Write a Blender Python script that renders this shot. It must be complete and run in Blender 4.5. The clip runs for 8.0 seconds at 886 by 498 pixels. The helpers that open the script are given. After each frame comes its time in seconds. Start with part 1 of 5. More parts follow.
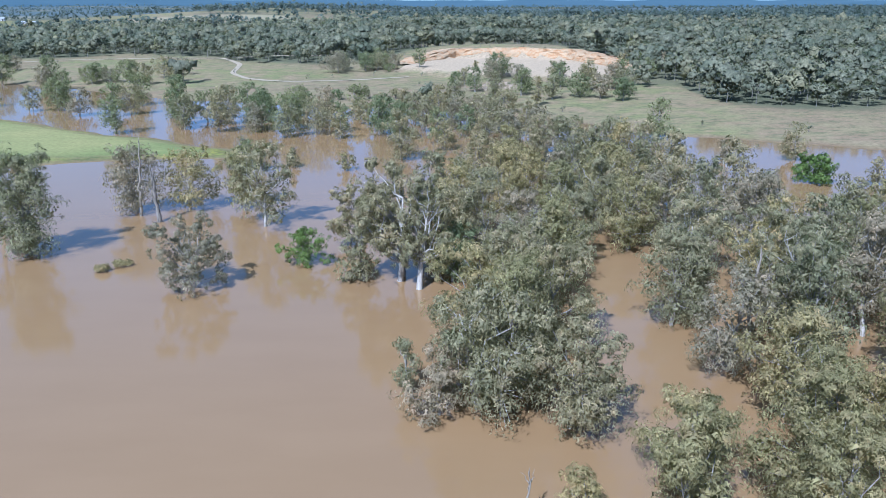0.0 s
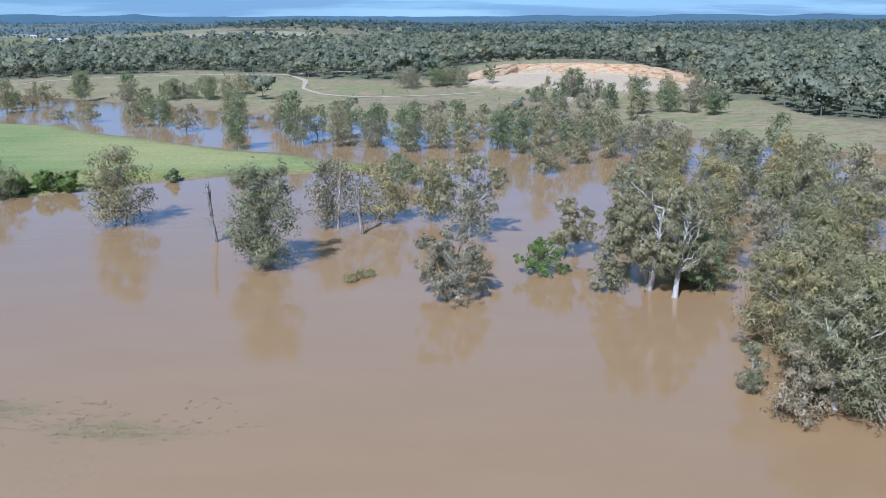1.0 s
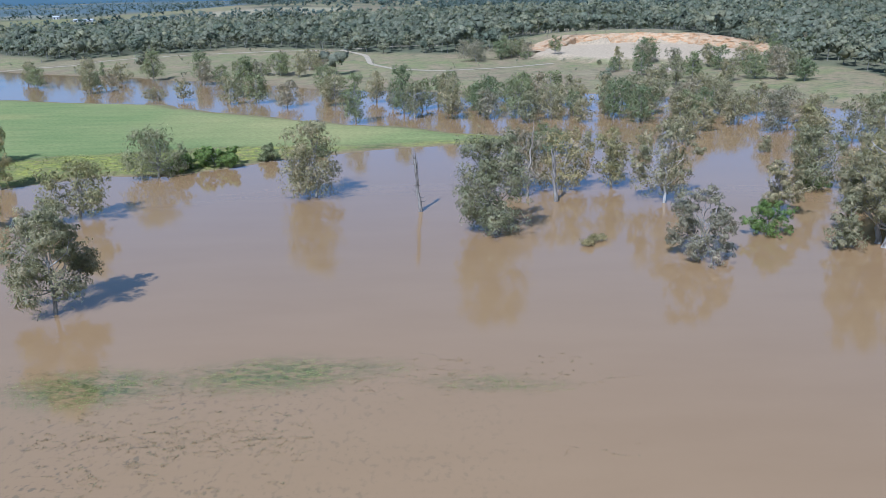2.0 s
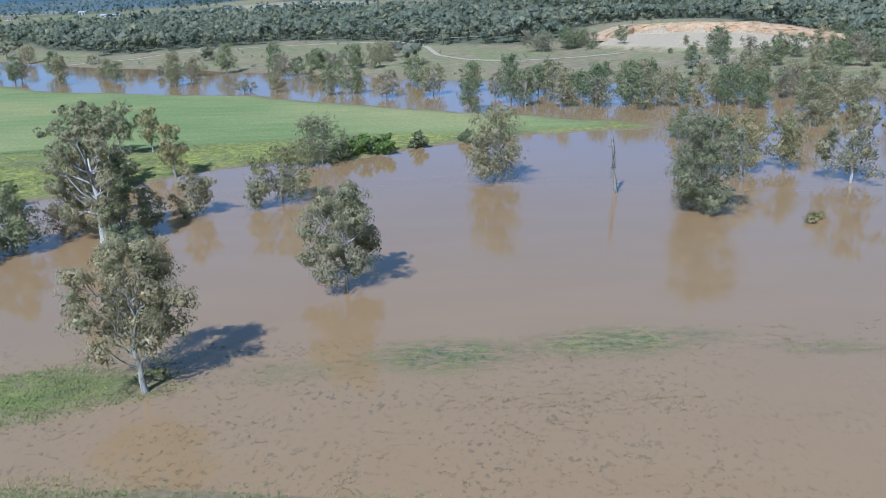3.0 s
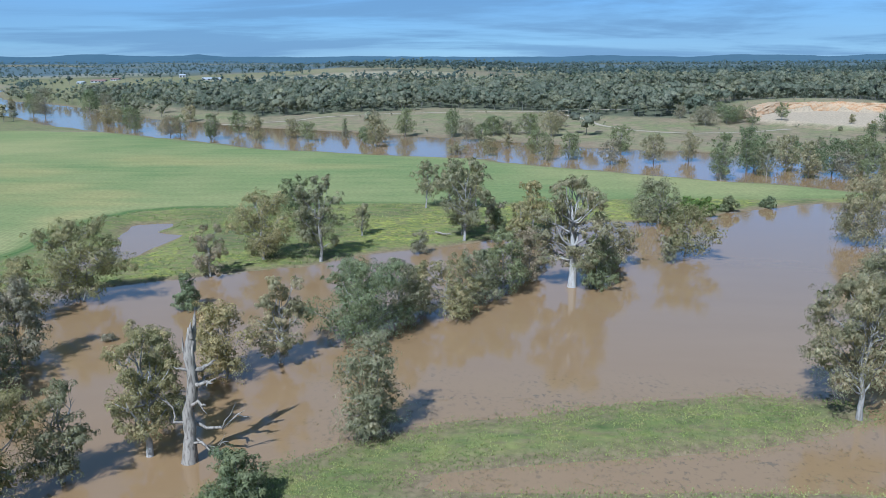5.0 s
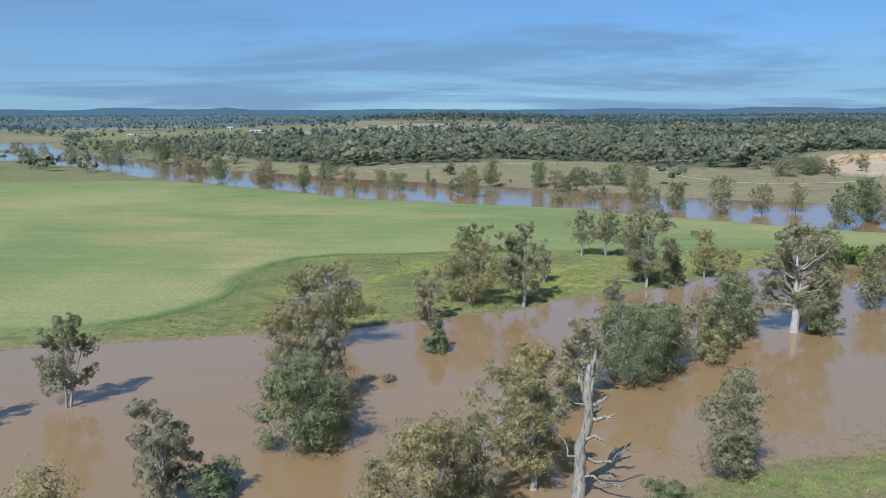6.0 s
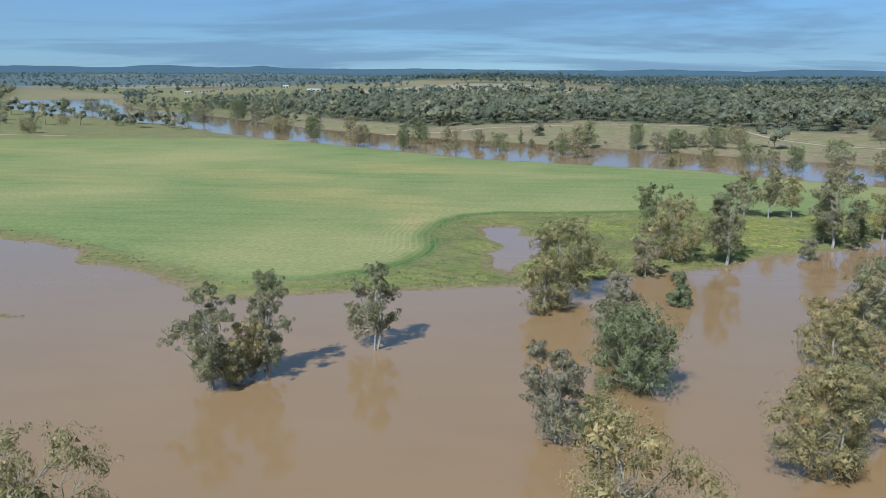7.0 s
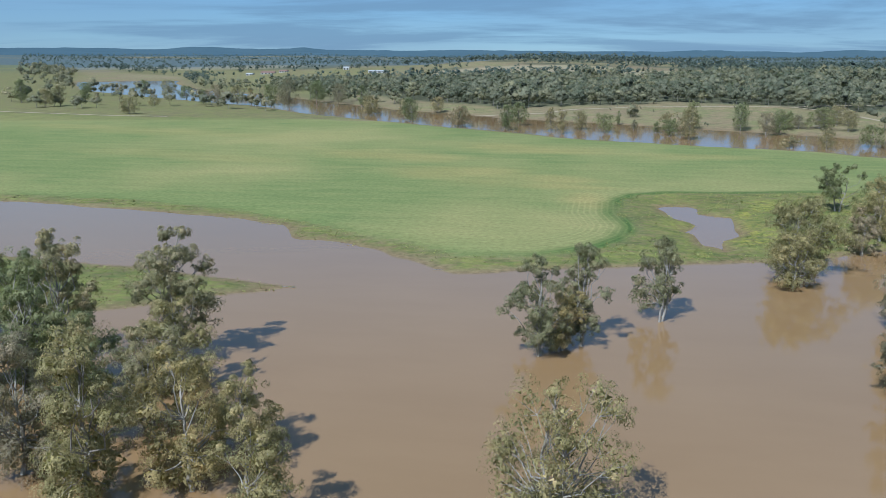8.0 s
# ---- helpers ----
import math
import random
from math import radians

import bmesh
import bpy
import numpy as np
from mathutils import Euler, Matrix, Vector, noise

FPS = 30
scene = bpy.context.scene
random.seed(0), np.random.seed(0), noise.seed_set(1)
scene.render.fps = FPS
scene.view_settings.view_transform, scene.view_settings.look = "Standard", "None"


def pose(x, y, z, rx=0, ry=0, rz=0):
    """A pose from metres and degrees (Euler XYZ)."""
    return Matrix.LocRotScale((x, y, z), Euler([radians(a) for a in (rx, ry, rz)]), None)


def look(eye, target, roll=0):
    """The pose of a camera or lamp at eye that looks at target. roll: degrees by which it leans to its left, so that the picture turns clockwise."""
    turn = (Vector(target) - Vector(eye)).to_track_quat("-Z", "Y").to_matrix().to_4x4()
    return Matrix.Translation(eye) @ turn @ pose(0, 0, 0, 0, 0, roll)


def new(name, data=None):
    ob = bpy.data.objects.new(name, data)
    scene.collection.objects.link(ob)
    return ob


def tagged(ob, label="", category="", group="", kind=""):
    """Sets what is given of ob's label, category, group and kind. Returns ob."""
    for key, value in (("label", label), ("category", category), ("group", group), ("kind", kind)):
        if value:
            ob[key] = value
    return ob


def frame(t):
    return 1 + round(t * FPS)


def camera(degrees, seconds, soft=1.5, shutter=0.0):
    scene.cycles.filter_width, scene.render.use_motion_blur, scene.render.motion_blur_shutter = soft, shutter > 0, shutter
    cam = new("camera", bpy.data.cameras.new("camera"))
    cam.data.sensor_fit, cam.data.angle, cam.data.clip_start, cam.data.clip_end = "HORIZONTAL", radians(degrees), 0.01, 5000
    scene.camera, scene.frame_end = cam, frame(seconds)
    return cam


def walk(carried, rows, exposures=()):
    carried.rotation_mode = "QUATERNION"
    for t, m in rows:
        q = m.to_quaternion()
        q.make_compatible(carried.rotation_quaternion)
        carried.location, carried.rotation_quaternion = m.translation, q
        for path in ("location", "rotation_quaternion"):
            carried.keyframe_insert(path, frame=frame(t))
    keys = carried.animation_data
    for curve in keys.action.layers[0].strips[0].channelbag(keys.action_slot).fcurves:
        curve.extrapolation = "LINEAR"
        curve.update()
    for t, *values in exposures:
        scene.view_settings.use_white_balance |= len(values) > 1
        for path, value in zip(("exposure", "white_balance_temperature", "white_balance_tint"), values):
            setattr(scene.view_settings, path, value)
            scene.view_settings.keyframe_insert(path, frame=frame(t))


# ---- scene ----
cam = camera(57.6, 8.0, soft=0.75)
PATH = [
    (0, (-1.262, 0.04, 35.845), (-1.254, 1.955, 35.269), 0.0),
    (0.5, (-18.29, -1.339, 35.996), (-18.282, 0.582, 35.44), -0.1),
    (1, (-35.637, -3.118, 36.167), (-35.635, -1.193, 35.626), -0.2),
    (1.5, (-52.933, -5.077, 36.197), (-52.934, -3.151, 35.657), -0.6),
    (1.7, (-59.883, -6.01, 36.261), (-59.885, -4.093, 35.693), -0.9),
    (2.8, (-98.935, -10.128, 36.193), (-98.936, -8.226, 35.574), -1.9),
    (3, (-105.776, -11.083, 36.081), (-105.779, -9.18, 35.467), -1.8),
    (3.5, (-123.462, -14.008, 36.367), (-123.478, -12.097, 35.775), -1.3),
    (4, (-141.173, -16.652, 36.642), (-141.205, -14.731, 36.087), -1.0),
    (4.5, (-158.536, -18.975, 36.546), (-158.585, -17.041, 36.037), -0.7),
    (4.7, (-165.443, -19.817, 36.652), (-165.498, -17.879, 36.162), -0.3),
    (5.8, (-203.885, -25.494, 36.643), (-203.985, -23.525, 36.306), -0.4),
    (6, (-211.122, -26.851, 36.697), (-211.231, -24.881, 36.37), -0.2),
    (6.5, (-228.721, -30.608, 36.501), (-228.86, -28.645, 36.146), 0.2),
    (7, (-246.145, -34.479, 36.642), (-246.32, -32.532, 36.221), 0.3),
    (7.5, (-263.6, -38.422, 36.495), (-263.815, -36.487, 36.039), 0.2),
    (8, (-280.813, -42.778, 36.363), (-281.068, -40.85, 35.899), 0.2),
]
walk(cam, [(t, look(eye, target, roll)) for t, eye, target, roll in PATH], exposures=[(0, 0.86, 4780, 13), (1.5, 0.68, 4950, 13), (3, 0.61, 4780, 9), (4.5, 0.59, 4800, 7), (6, 0.49, 5300, 8), (6.5, 0.49, 5400, 7), (8, 0.45, 5350, 6)])

# ---------------------------------------------------------------- light
SUN_FROM = Vector((-0.42, -0.90, 1.03)).normalized()
world = bpy.data.worlds.new("sky")
scene.world = world
world.use_nodes = True
wn, wl = world.node_tree.nodes, world.node_tree.links
wn.clear()
w_out = wn.new("ShaderNodeOutputWorld")
w_bg = wn.new("ShaderNodeBackground")
w_sky = wn.new("ShaderNodeTexSky")
w_sky.sky_type = "NISHITA"
w_sky.sun_disc = False
w_sky.sun_elevation = math.asin(SUN_FROM.z)
w_sky.sun_rotation = math.atan2(SUN_FROM.x, SUN_FROM.y)
w_sky.altitude = 300
w_sky.air_density, w_sky.dust_density, w_sky.ozone_density = 1.0, 0.0, 5.0
w_bg.inputs["Strength"].default_value = 0.072
# a high veil with a streaky deck under it, both flat layers seen from below
w_co = wn.new("ShaderNodeTexCoord")
w_sep = wn.new("ShaderNodeSeparateXYZ")
wl.new(w_co.outputs["Generated"], w_sep.inputs["Vector"])
w_up = wn.new("ShaderNodeMath")
w_up.operation = "MAXIMUM"
w_up.inputs[1].default_value = 0.0
wl.new(w_sep.outputs["Z"], w_up.inputs[0])
w_lift = wn.new("ShaderNodeMath")
w_lift.inputs[1].default_value = 0.07
wl.new(w_up.outputs["Value"], w_lift.inputs[0])
w_flat = wn.new("ShaderNodeVectorMath")
w_flat.operation = "DIVIDE"
w_div = wn.new("ShaderNodeCombineXYZ")
for axis in ("X", "Y", "Z"):
    wl.new(w_lift.outputs["Value"], w_div.inputs[axis])
wl.new(w_co.outputs["Generated"], w_flat.inputs[0])
wl.new(w_div.outputs["Vector"], w_flat.inputs[1])


def cloud_layer(scale, offset, stretch, rough, low, high):
    mp = wn.new("ShaderNodeMapping")
    mp.inputs["Location"].default_value = offset
    mp.inputs["Scale"].default_value = stretch
    wl.new(w_flat.outputs["Vector"], mp.inputs["Vector"])
    n = wn.new("ShaderNodeTexNoise")
    n.inputs["Scale"].default_value = scale
    n.inputs["Detail"].default_value = 9.0
    n.inputs["Roughness"].default_value = rough
    n.inputs["Distortion"].default_value = 0.4
    wl.new(mp.outputs["Vector"], n.inputs["Vector"])
    r = wn.new("ShaderNodeMapRange")
    r.interpolation_type = "SMOOTHSTEP"
    r.inputs["From Min"].default_value, r.inputs["From Max"].default_value = low, high
    wl.new(n.outputs["Fac"], r.inputs["Value"])
    return r.outputs["Result"]


w_veil = cloud_layer(0.22, (4.0, 1.0, 0.0), (0.8, 1.0, 0.0), 0.5, 0.25, 0.75)
w_deck = cloud_layer(0.24, (-4.6, 2.5, 0.0), (0.8, 1.15, 0.0), 0.60, 0.46, 0.60)
w_mix = wn.new("ShaderNodeMix")
w_mix.data_type = "RGBA"
w_mix.inputs["B"].default_value = (2.8, 3.9, 4.9, 1)
w_half = wn.new("ShaderNodeMath")
w_half.operation = "MULTIPLY_ADD"
w_half.inputs[1].default_value, w_half.inputs[2].default_value = 0.45, 0.35
wl.new(w_veil, w_half.inputs[0])
wl.new(w_half.outputs["Value"], w_mix.inputs["Factor"])
w_under = wn.new("ShaderNodeMix")
w_under.data_type = "RGBA"
w_under.inputs["B"].default_value = (1.95, 2.95, 4.0, 1)
w_most = wn.new("ShaderNodeMath")
w_most.operation = "MULTIPLY"
w_most.inputs[1].default_value = 0.68
wl.new(w_deck, w_most.inputs[0])
wl.new(w_most.outputs["Value"], w_under.inputs["Factor"])
wl.new(w_mix.outputs["Result"], w_under.inputs["A"])
w_air = wn.new("ShaderNodeMix")
w_air.data_type, w_air.blend_type = "RGBA", "MULTIPLY"
w_air.inputs["Factor"].default_value = 1.0
w_air.inputs["B"].default_value = (0.56, 0.75, 0.96, 1)
wl.new(w_sky.outputs["Color"], w_air.inputs["A"])
wl.new(w_air.outputs["Result"], w_mix.inputs["A"])
wl.new(w_under.outputs["Result"], w_bg.inputs["Color"])
wl.new(w_bg.outputs["Background"], w_out.inputs["Surface"])

sun = new("sun", bpy.data.lights.new("sun", "SUN"))
sun.data.energy = 5.0
sun.data.angle = radians(0.5)
sun.data.color = (1.0, 0.95, 0.88)
sun.matrix_world = look(SUN_FROM * 800, (0, 0, 0))


# ---------------------------------------------------------------- materials
def material(name, rough=0.9, spec=0.3):
    m = bpy.data.materials.new(name)
    m.use_nodes = True
    b = m.node_tree.nodes["Principled BSDF"]
    b.inputs["Roughness"].default_value = rough
    b.inputs["Specular IOR Level"].default_value = spec
    return m, m.node_tree.nodes, m.node_tree.links, b


def ncoord(nt, lk, space="Object"):
    return nt.new("ShaderNodeTexCoord").outputs[space]


def nnoise(nt, lk, vec, scale, detail=4.0, rough=0.55, stretch=None):
    if stretch:
        mp = nt.new("ShaderNodeMapping")
        mp.inputs["Scale"].default_value = stretch
        lk.new(vec, mp.inputs["Vector"])
        vec = mp.outputs["Vector"]
    n = nt.new("ShaderNodeTexNoise")
    n.inputs["Scale"].default_value = scale
    n.inputs["Detail"].default_value = detail
    n.inputs["Roughness"].default_value = rough
    lk.new(vec, n.inputs["Vector"])
    return n.outputs["Fac"]


def nramp(nt, lk, fac, stops):
    r = nt.new("ShaderNodeValToRGB")
    e = r.color_ramp.elements
    while len(e) < len(stops):
        e.new(0.5)
    for el, (p, c) in zip(e, stops):
        el.position = p
        el.color = (*c, 1) if not isinstance(c, (int, float)) else (c, c, c, 1)
    lk.new(fac, r.inputs["Fac"])
    return r.outputs["Color"]


def nmix(nt, lk, fac, a, b, blend="MIX"):
    m = nt.new("ShaderNodeMix")
    m.data_type, m.blend_type = "RGBA", blend
    for key, v in (("Factor", fac), ("A", a), ("B", b)):
        if isinstance(v, (int, float)):
            m.inputs[key].default_value = v if key == "Factor" else (v, v, v, 1)
        elif isinstance(v, tuple):
            m.inputs[key].default_value = (*v, 1)
        else:
            lk.new(v, m.inputs[key])
    return m.outputs["Result"]


def nbump(nt, lk, b, height, strength=0.4, dist=0.05):
    n = nt.new("ShaderNodeBump")
    n.inputs["Strength"].default_value = strength
    n.inputs["Distance"].default_value = dist
    lk.new(height, n.inputs["Height"])
    lk.new(n.outputs["Normal"], b.inputs["Normal"])


def nattr(nt, name):
    a = nt.new("ShaderNodeAttribute")
    a.attribute_name = name
    return a.outputs["Fac"]


def leaf_material(name, dark, mid, warm, spread=1.0, by_tree=False):
    """Leaves: matt grey-green, paler and warmer from clump to clump, a little light passing through."""
    m, nt, lk, b = material(name, 0.6, 0.22)
    vec = ncoord(nt, lk)
    clump = nnoise(nt, lk, vec, 0.55, 3.0)
    col = nramp(nt, lk, clump, [(0.32, dark), (0.52, mid), (0.74, warm)])
    col = nmix(nt, lk, 1.0, col, nramp(nt, lk, nnoise(nt, lk, vec, 1.4, 2.0), [(0.34, 0.74), (0.52, 1.0), (0.68, 1.28)]), "MULTIPLY")
    isl = nt.new("ShaderNodeNewGeometry").outputs["Random Per Island"]
    col = nmix(nt, lk, 1.0, col, nramp(nt, lk, isl, [(0.0, 1 - 0.22 * spread), (0.6, 1.0), (1.0, 1 + 0.22 * spread)]), "MULTIPLY")
    obj = nt.new("ShaderNodeObjectInfo").outputs["Random"]
    col = nmix(nt, lk, 1.0, col, nramp(nt, lk, obj, [(0.0, (0.80, 0.86, 0.80)), (0.5, (1.0, 1.0, 0.95)), (1.0, (1.12, 1.06, 0.96))]), "MULTIPLY")
    if by_tree:
        col = nmix(nt, lk, 1.0, col, nramp(nt, lk, nattr(nt, "tone"), [(0.0, (0.62, 0.70, 0.68)), (0.55, (1.0, 1.0, 1.0)), (1.0, (1.34, 1.22, 1.04))]), "MULTIPLY")
    lk.new(col, b.inputs["Base Color"])
    tr = nt.new("ShaderNodeBsdfTranslucent")
    lk.new(nmix(nt, lk, 1.0, col, (1.10, 1.22, 0.72), "MULTIPLY"), tr.inputs["Color"])
    mx = nt.new("ShaderNodeMixShader")
    mx.inputs["Fac"].default_value = 0.42
    lk.new(b.outputs["BSDF"], mx.inputs[1])
    lk.new(tr.outputs["BSDF"], mx.inputs[2])
    lk.new(mx.outputs["Shader"], nt["Material Output"].inputs["Surface"])
    return m


LEAF = leaf_material("gum_leaf", (0.175, 0.168, 0.098), (0.279, 0.250, 0.154), (0.391, 0.307, 0.199), 1.0)
LEAF_OLIVE = leaf_material("olive_leaf", (0.191, 0.171, 0.086), (0.316, 0.269, 0.138), (0.448, 0.337, 0.192), 1.0)
LEAF_GREY = leaf_material("grey_leaf", (0.182, 0.164, 0.115), (0.290, 0.247, 0.180), (0.407, 0.311, 0.227), 1.0)
LEAF_DARK = leaf_material("dark_leaf", (0.123, 0.141, 0.075), (0.196, 0.212, 0.114), (0.267, 0.264, 0.146), 1.0)
LEAF_BRIGHT = leaf_material("willow_leaf", (0.088, 0.130, 0.036), (0.146, 0.204, 0.056), (0.205, 0.255, 0.082))
# woods leaf: cooler, greyer than near gums, a little distance haze in its colour
LEAF_WOODS_HAZE = leaf_material("woods_leaf_haze", (0.150, 0.154, 0.112), (0.206, 0.206, 0.150), (0.262, 0.250, 0.182), 0.6, True)
# far leaf: blue-grey distance haze mixed into the base colour
LEAF_FAR_HAZE = leaf_material("far_leaf_haze", (0.090, 0.112, 0.108), (0.124, 0.148, 0.140), (0.160, 0.180, 0.168), 0.5, True)


def bark_material(name, pale, stain):
    m, nt, lk, b = material(name, 0.8, 0.25)
    vec = ncoord(nt, lk)
    streak = nnoise(nt, lk, vec, 1.6, 5.0, 0.6, (3.0, 3.0, 0.5))
    col = nramp(nt, lk, streak, [(0.36, stain), (0.52, pale), (0.75, tuple(min(1, c * 1.15) for c in pale))])
    lk.new(col, b.inputs["Base Color"])
    nbump(nt, lk, b, streak, 0.5, 0.04)
    return m


BARK = bark_material("gum_bark", (0.27, 0.25, 0.22), (0.16, 0.14, 0.115))
BARK_PALE = bark_material("pale_gum_bark", (0.345, 0.322, 0.29), (0.20, 0.175, 0.145))
BARK_WOODS = bark_material("woods_bark", (0.20, 0.19, 0.165), (0.12, 0.11, 0.09))
BARK_DEAD = bark_material("dead_wood", (0.250, 0.218, 0.178), (0.095, 0.078, 0.062))
BARK_CHAR = bark_material("charred_wood", (0.185, 0.165, 0.142), (0.045, 0.038, 0.032))

# flood water: opaque silt under a smooth face
WATER, nt, lk, b = material("flood_water", 0.07, 0.5)
b.inputs["IOR"].default_value = 1.50
vec = ncoord(nt, lk)
silt = nnoise(nt, lk, vec, 0.012, 4.0, 0.5)
drift = nnoise(nt, lk, vec, 0.05, 5.0, 0.6, (1.0, 3.0, 1.0))
col = nramp(nt, lk, silt, [(0.3, (0.206, 0.129, 0.061)), (0.7, (0.232, 0.148, 0.073))])
col = nmix(nt, lk, 0.35, col, nramp(nt, lk, drift, [(0.35, (0.208, 0.130, 0.062)), (0.65, (0.236, 0.151, 0.076))]))
# drowned turf and stirred mud close under the shallows
murk = nnoise(nt, lk, vec, 1.15, 5.0, 0.62, (1.3, 0.9, 1.0))
stir = nnoise(nt, lk, vec, 0.11, 4.0, 0.55, (0.7, 1.6, 1.0))
clots = nnoise(nt, lk, vec, 0.17, 3.0, 0.55)
shallow = nattr(nt, "shallow")
col = nmix(nt, lk, nmix(nt, lk, 1.0, nramp(nt, lk, stir, [(0.36, 0.25), (0.62, 0.9)]), shallow, "MULTIPLY"), col, (0.222, 0.142, 0.068))
murky = nmix(nt, lk, 1.0, nramp(nt, lk, murk, [(0.54, 0.0), (0.62, 0.8)]), nramp(nt, lk, clots, [(0.42, 0.15), (0.62, 1.0)]), "MULTIPLY")
col = nmix(nt, lk, nmix(nt, lk, 1.0, murky, shallow, "MULTIPLY"), col, (0.118, 0.088, 0.046))
sward = nmix(nt, lk, 1.0, nramp(nt, lk, nnoise(nt, lk, vec, 0.62, 7.0, 0.74, (0.7, 1.4, 1.0)), [(0.42, 0.06), (0.53, 1.0)]), nattr(nt, "turf"), "MULTIPLY")
col = nmix(nt, lk, sward, col, nramp(nt, lk, murk, [(0.38, (0.062, 0.066, 0.022)), (0.60, (0.142, 0.122, 0.044))]))
lk.new(col, b.inputs["Base Color"])
lk.new(nramp(nt, lk, drift, [(0.3, 0.055), (0.7, 0.095)]), b.inputs["Roughness"])
ripple = nnoise(nt, lk, vec, 2.2, 3.0, 0.6)
nbump(nt, lk, b, ripple, 0.09, 0.03)

# the land: crop, weedy bank, rough grazing, bare silt by the waterline
LAND, nt, lk, b = material("land", 0.95, 0.12)
vec = ncoord(nt, lk)
big = nnoise(nt, lk, vec, 0.011, 4.0, 0.55)
mid = nnoise(nt, lk, vec, 0.09, 5.0, 0.6)
fine = nnoise(nt, lk, vec, 0.9, 5.0, 0.65)
rows_n = nnoise(nt, lk, vec, 0.10, 6.0, 0.68, (0.42, 2.0, 1.0))
grazing = nramp(nt, lk, mid, [(0.36, (0.245, 0.184, 0.112)), (0.47, (0.200, 0.166, 0.088)), (0.60, (0.165, 0.168, 0.070))])
tussock = nnoise(nt, lk, vec, 0.26, 6.0, 0.70, (0.8, 1.6, 1.0))
grazing = nmix(nt, lk, nramp(nt, lk, big, [(0.42, 0.0), (0.60, 0.85)]), grazing, nramp(nt, lk, mid, [(0.35, (0.178, 0.128, 0.082)), (0.65, (0.235, 0.180, 0.114))]))
grazing = nmix(nt, lk, nramp(nt, lk, tussock, [(0.47, 0.0), (0.62, 0.75)]), grazing, (0.098, 0.100, 0.052))
crop = nramp(nt, lk, rows_n, [(0.28, (0.116, 0.148, 0.052)), (0.50, (0.146, 0.174, 0.062)), (0.76, (0.188, 0.200, 0.076))])
crop = nmix(nt, lk, nramp(nt, lk, big, [(0.44, 0.0), (0.66, 0.6)]), crop, (0.285, 0.245, 0.105))
crop = nmix(nt, lk, nattr(nt, "dry"), crop, nramp(nt, lk, rows_n, [(0.3, (0.205, 0.188, 0.070)), (0.7, (0.285, 0.236, 0.094))]))
weed = nramp(nt, lk, mid, [(0.32, (0.076, 0.090, 0.032)), (0.52, (0.122, 0.138, 0.042)), (0.70, (0.172, 0.176, 0.056))])
litter = nnoise(nt, lk, vec, 0.5, 6.0, 0.68, (0.7, 1.5, 1.0))
weed = nmix(nt, lk, nramp(nt, lk, litter, [(0.46, 0.0), (0.60, 0.85)]), weed, (0.150, 0.120, 0.064))
bloom = nnoise(nt, lk, vec, 0.75, 6.0, 0.72)
weed = nmix(nt, lk, nmix(nt, lk, 1.0, nramp(nt, lk, bloom, [(0.46, 0.0), (0.60, 0.65)]), nattr(nt, "flowers"), "MULTIPLY"), weed, (0.34, 0.32, 0.050))
sod = nnoise(nt, lk, vec, 0.42, 6.0, 0.66, (0.7, 1.4, 1.0))
weed = nmix(nt, lk, nramp(nt, lk, sod, [(0.50, 0.0), (0.62, 0.38)]), weed, (0.190, 0.186, 0.050))
weed = nmix(nt, lk, nramp(nt, lk, sod, [(0.34, 0.6), (0.46, 0.0)]), weed, (0.060, 0.084, 0.026))
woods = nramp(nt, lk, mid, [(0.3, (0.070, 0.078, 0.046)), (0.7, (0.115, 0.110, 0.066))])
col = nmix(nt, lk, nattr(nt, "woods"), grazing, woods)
# remote plain: woods tone shifted to blue-grey, distance haze put into the colour
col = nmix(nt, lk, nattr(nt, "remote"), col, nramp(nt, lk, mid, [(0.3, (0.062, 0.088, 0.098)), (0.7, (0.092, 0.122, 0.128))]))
col = nmix(nt, lk, nattr(nt, "pale"), col, nramp(nt, lk, mid, [(0.3, (0.240, 0.215, 0.135)), (0.7, (0.320, 0.275, 0.185))]))
col = nmix(nt, lk, nattr(nt, "crop"), col, crop)
furrow = nt.new("ShaderNodeMath")
furrow.operation = "SINE"
pitch = nt.new("ShaderNodeMath")
pitch.operation = "MULTIPLY"
pitch.inputs[1].default_value = 4.6
lk.new(nattr(nt, "inset"), pitch.inputs[0])
lk.new(pitch.outputs["Value"], furrow.inputs[0])
swath = nmix(nt, lk, 1.0, nramp(nt, lk, furrow.outputs["Value"], [(0.15, 0.0), (0.85, 0.30)]), nattr(nt, "swath"), "MULTIPLY")
col = nmix(nt, lk, swath, col, (0.315, 0.265, 0.120))
col = nmix(nt, lk, nattr(nt, "edge"), col, nramp(nt, lk, furrow.outputs["Value"], [(0.2, (0.058, 0.098, 0.026)), (0.8, (0.085, 0.128, 0.036))]))
col = nmix(nt, lk, nattr(nt, "weed"), col, weed)
col = nmix(nt, lk, nattr(nt, "mud"), col, nramp(nt, lk, fine, [(0.3, (0.130, 0.096, 0.054)), (0.7, (0.200, 0.146, 0.084))]))
col = nmix(nt, lk, nattr(nt, "sand"), col, nramp(nt, lk, fine, [(0.3, (0.30, 0.235, 0.155)), (0.7, (0.37, 0.29, 0.195))]))
col = nmix(nt, lk, 1.0, col, nramp(nt, lk, fine, [(0.25, 0.74), (0.5, 1.0), (0.75, 1.22)]), "MULTIPLY")
lk.new(col, b.inputs["Base Color"])
nbump(nt, lk, b, fine, 0.6, 0.15)

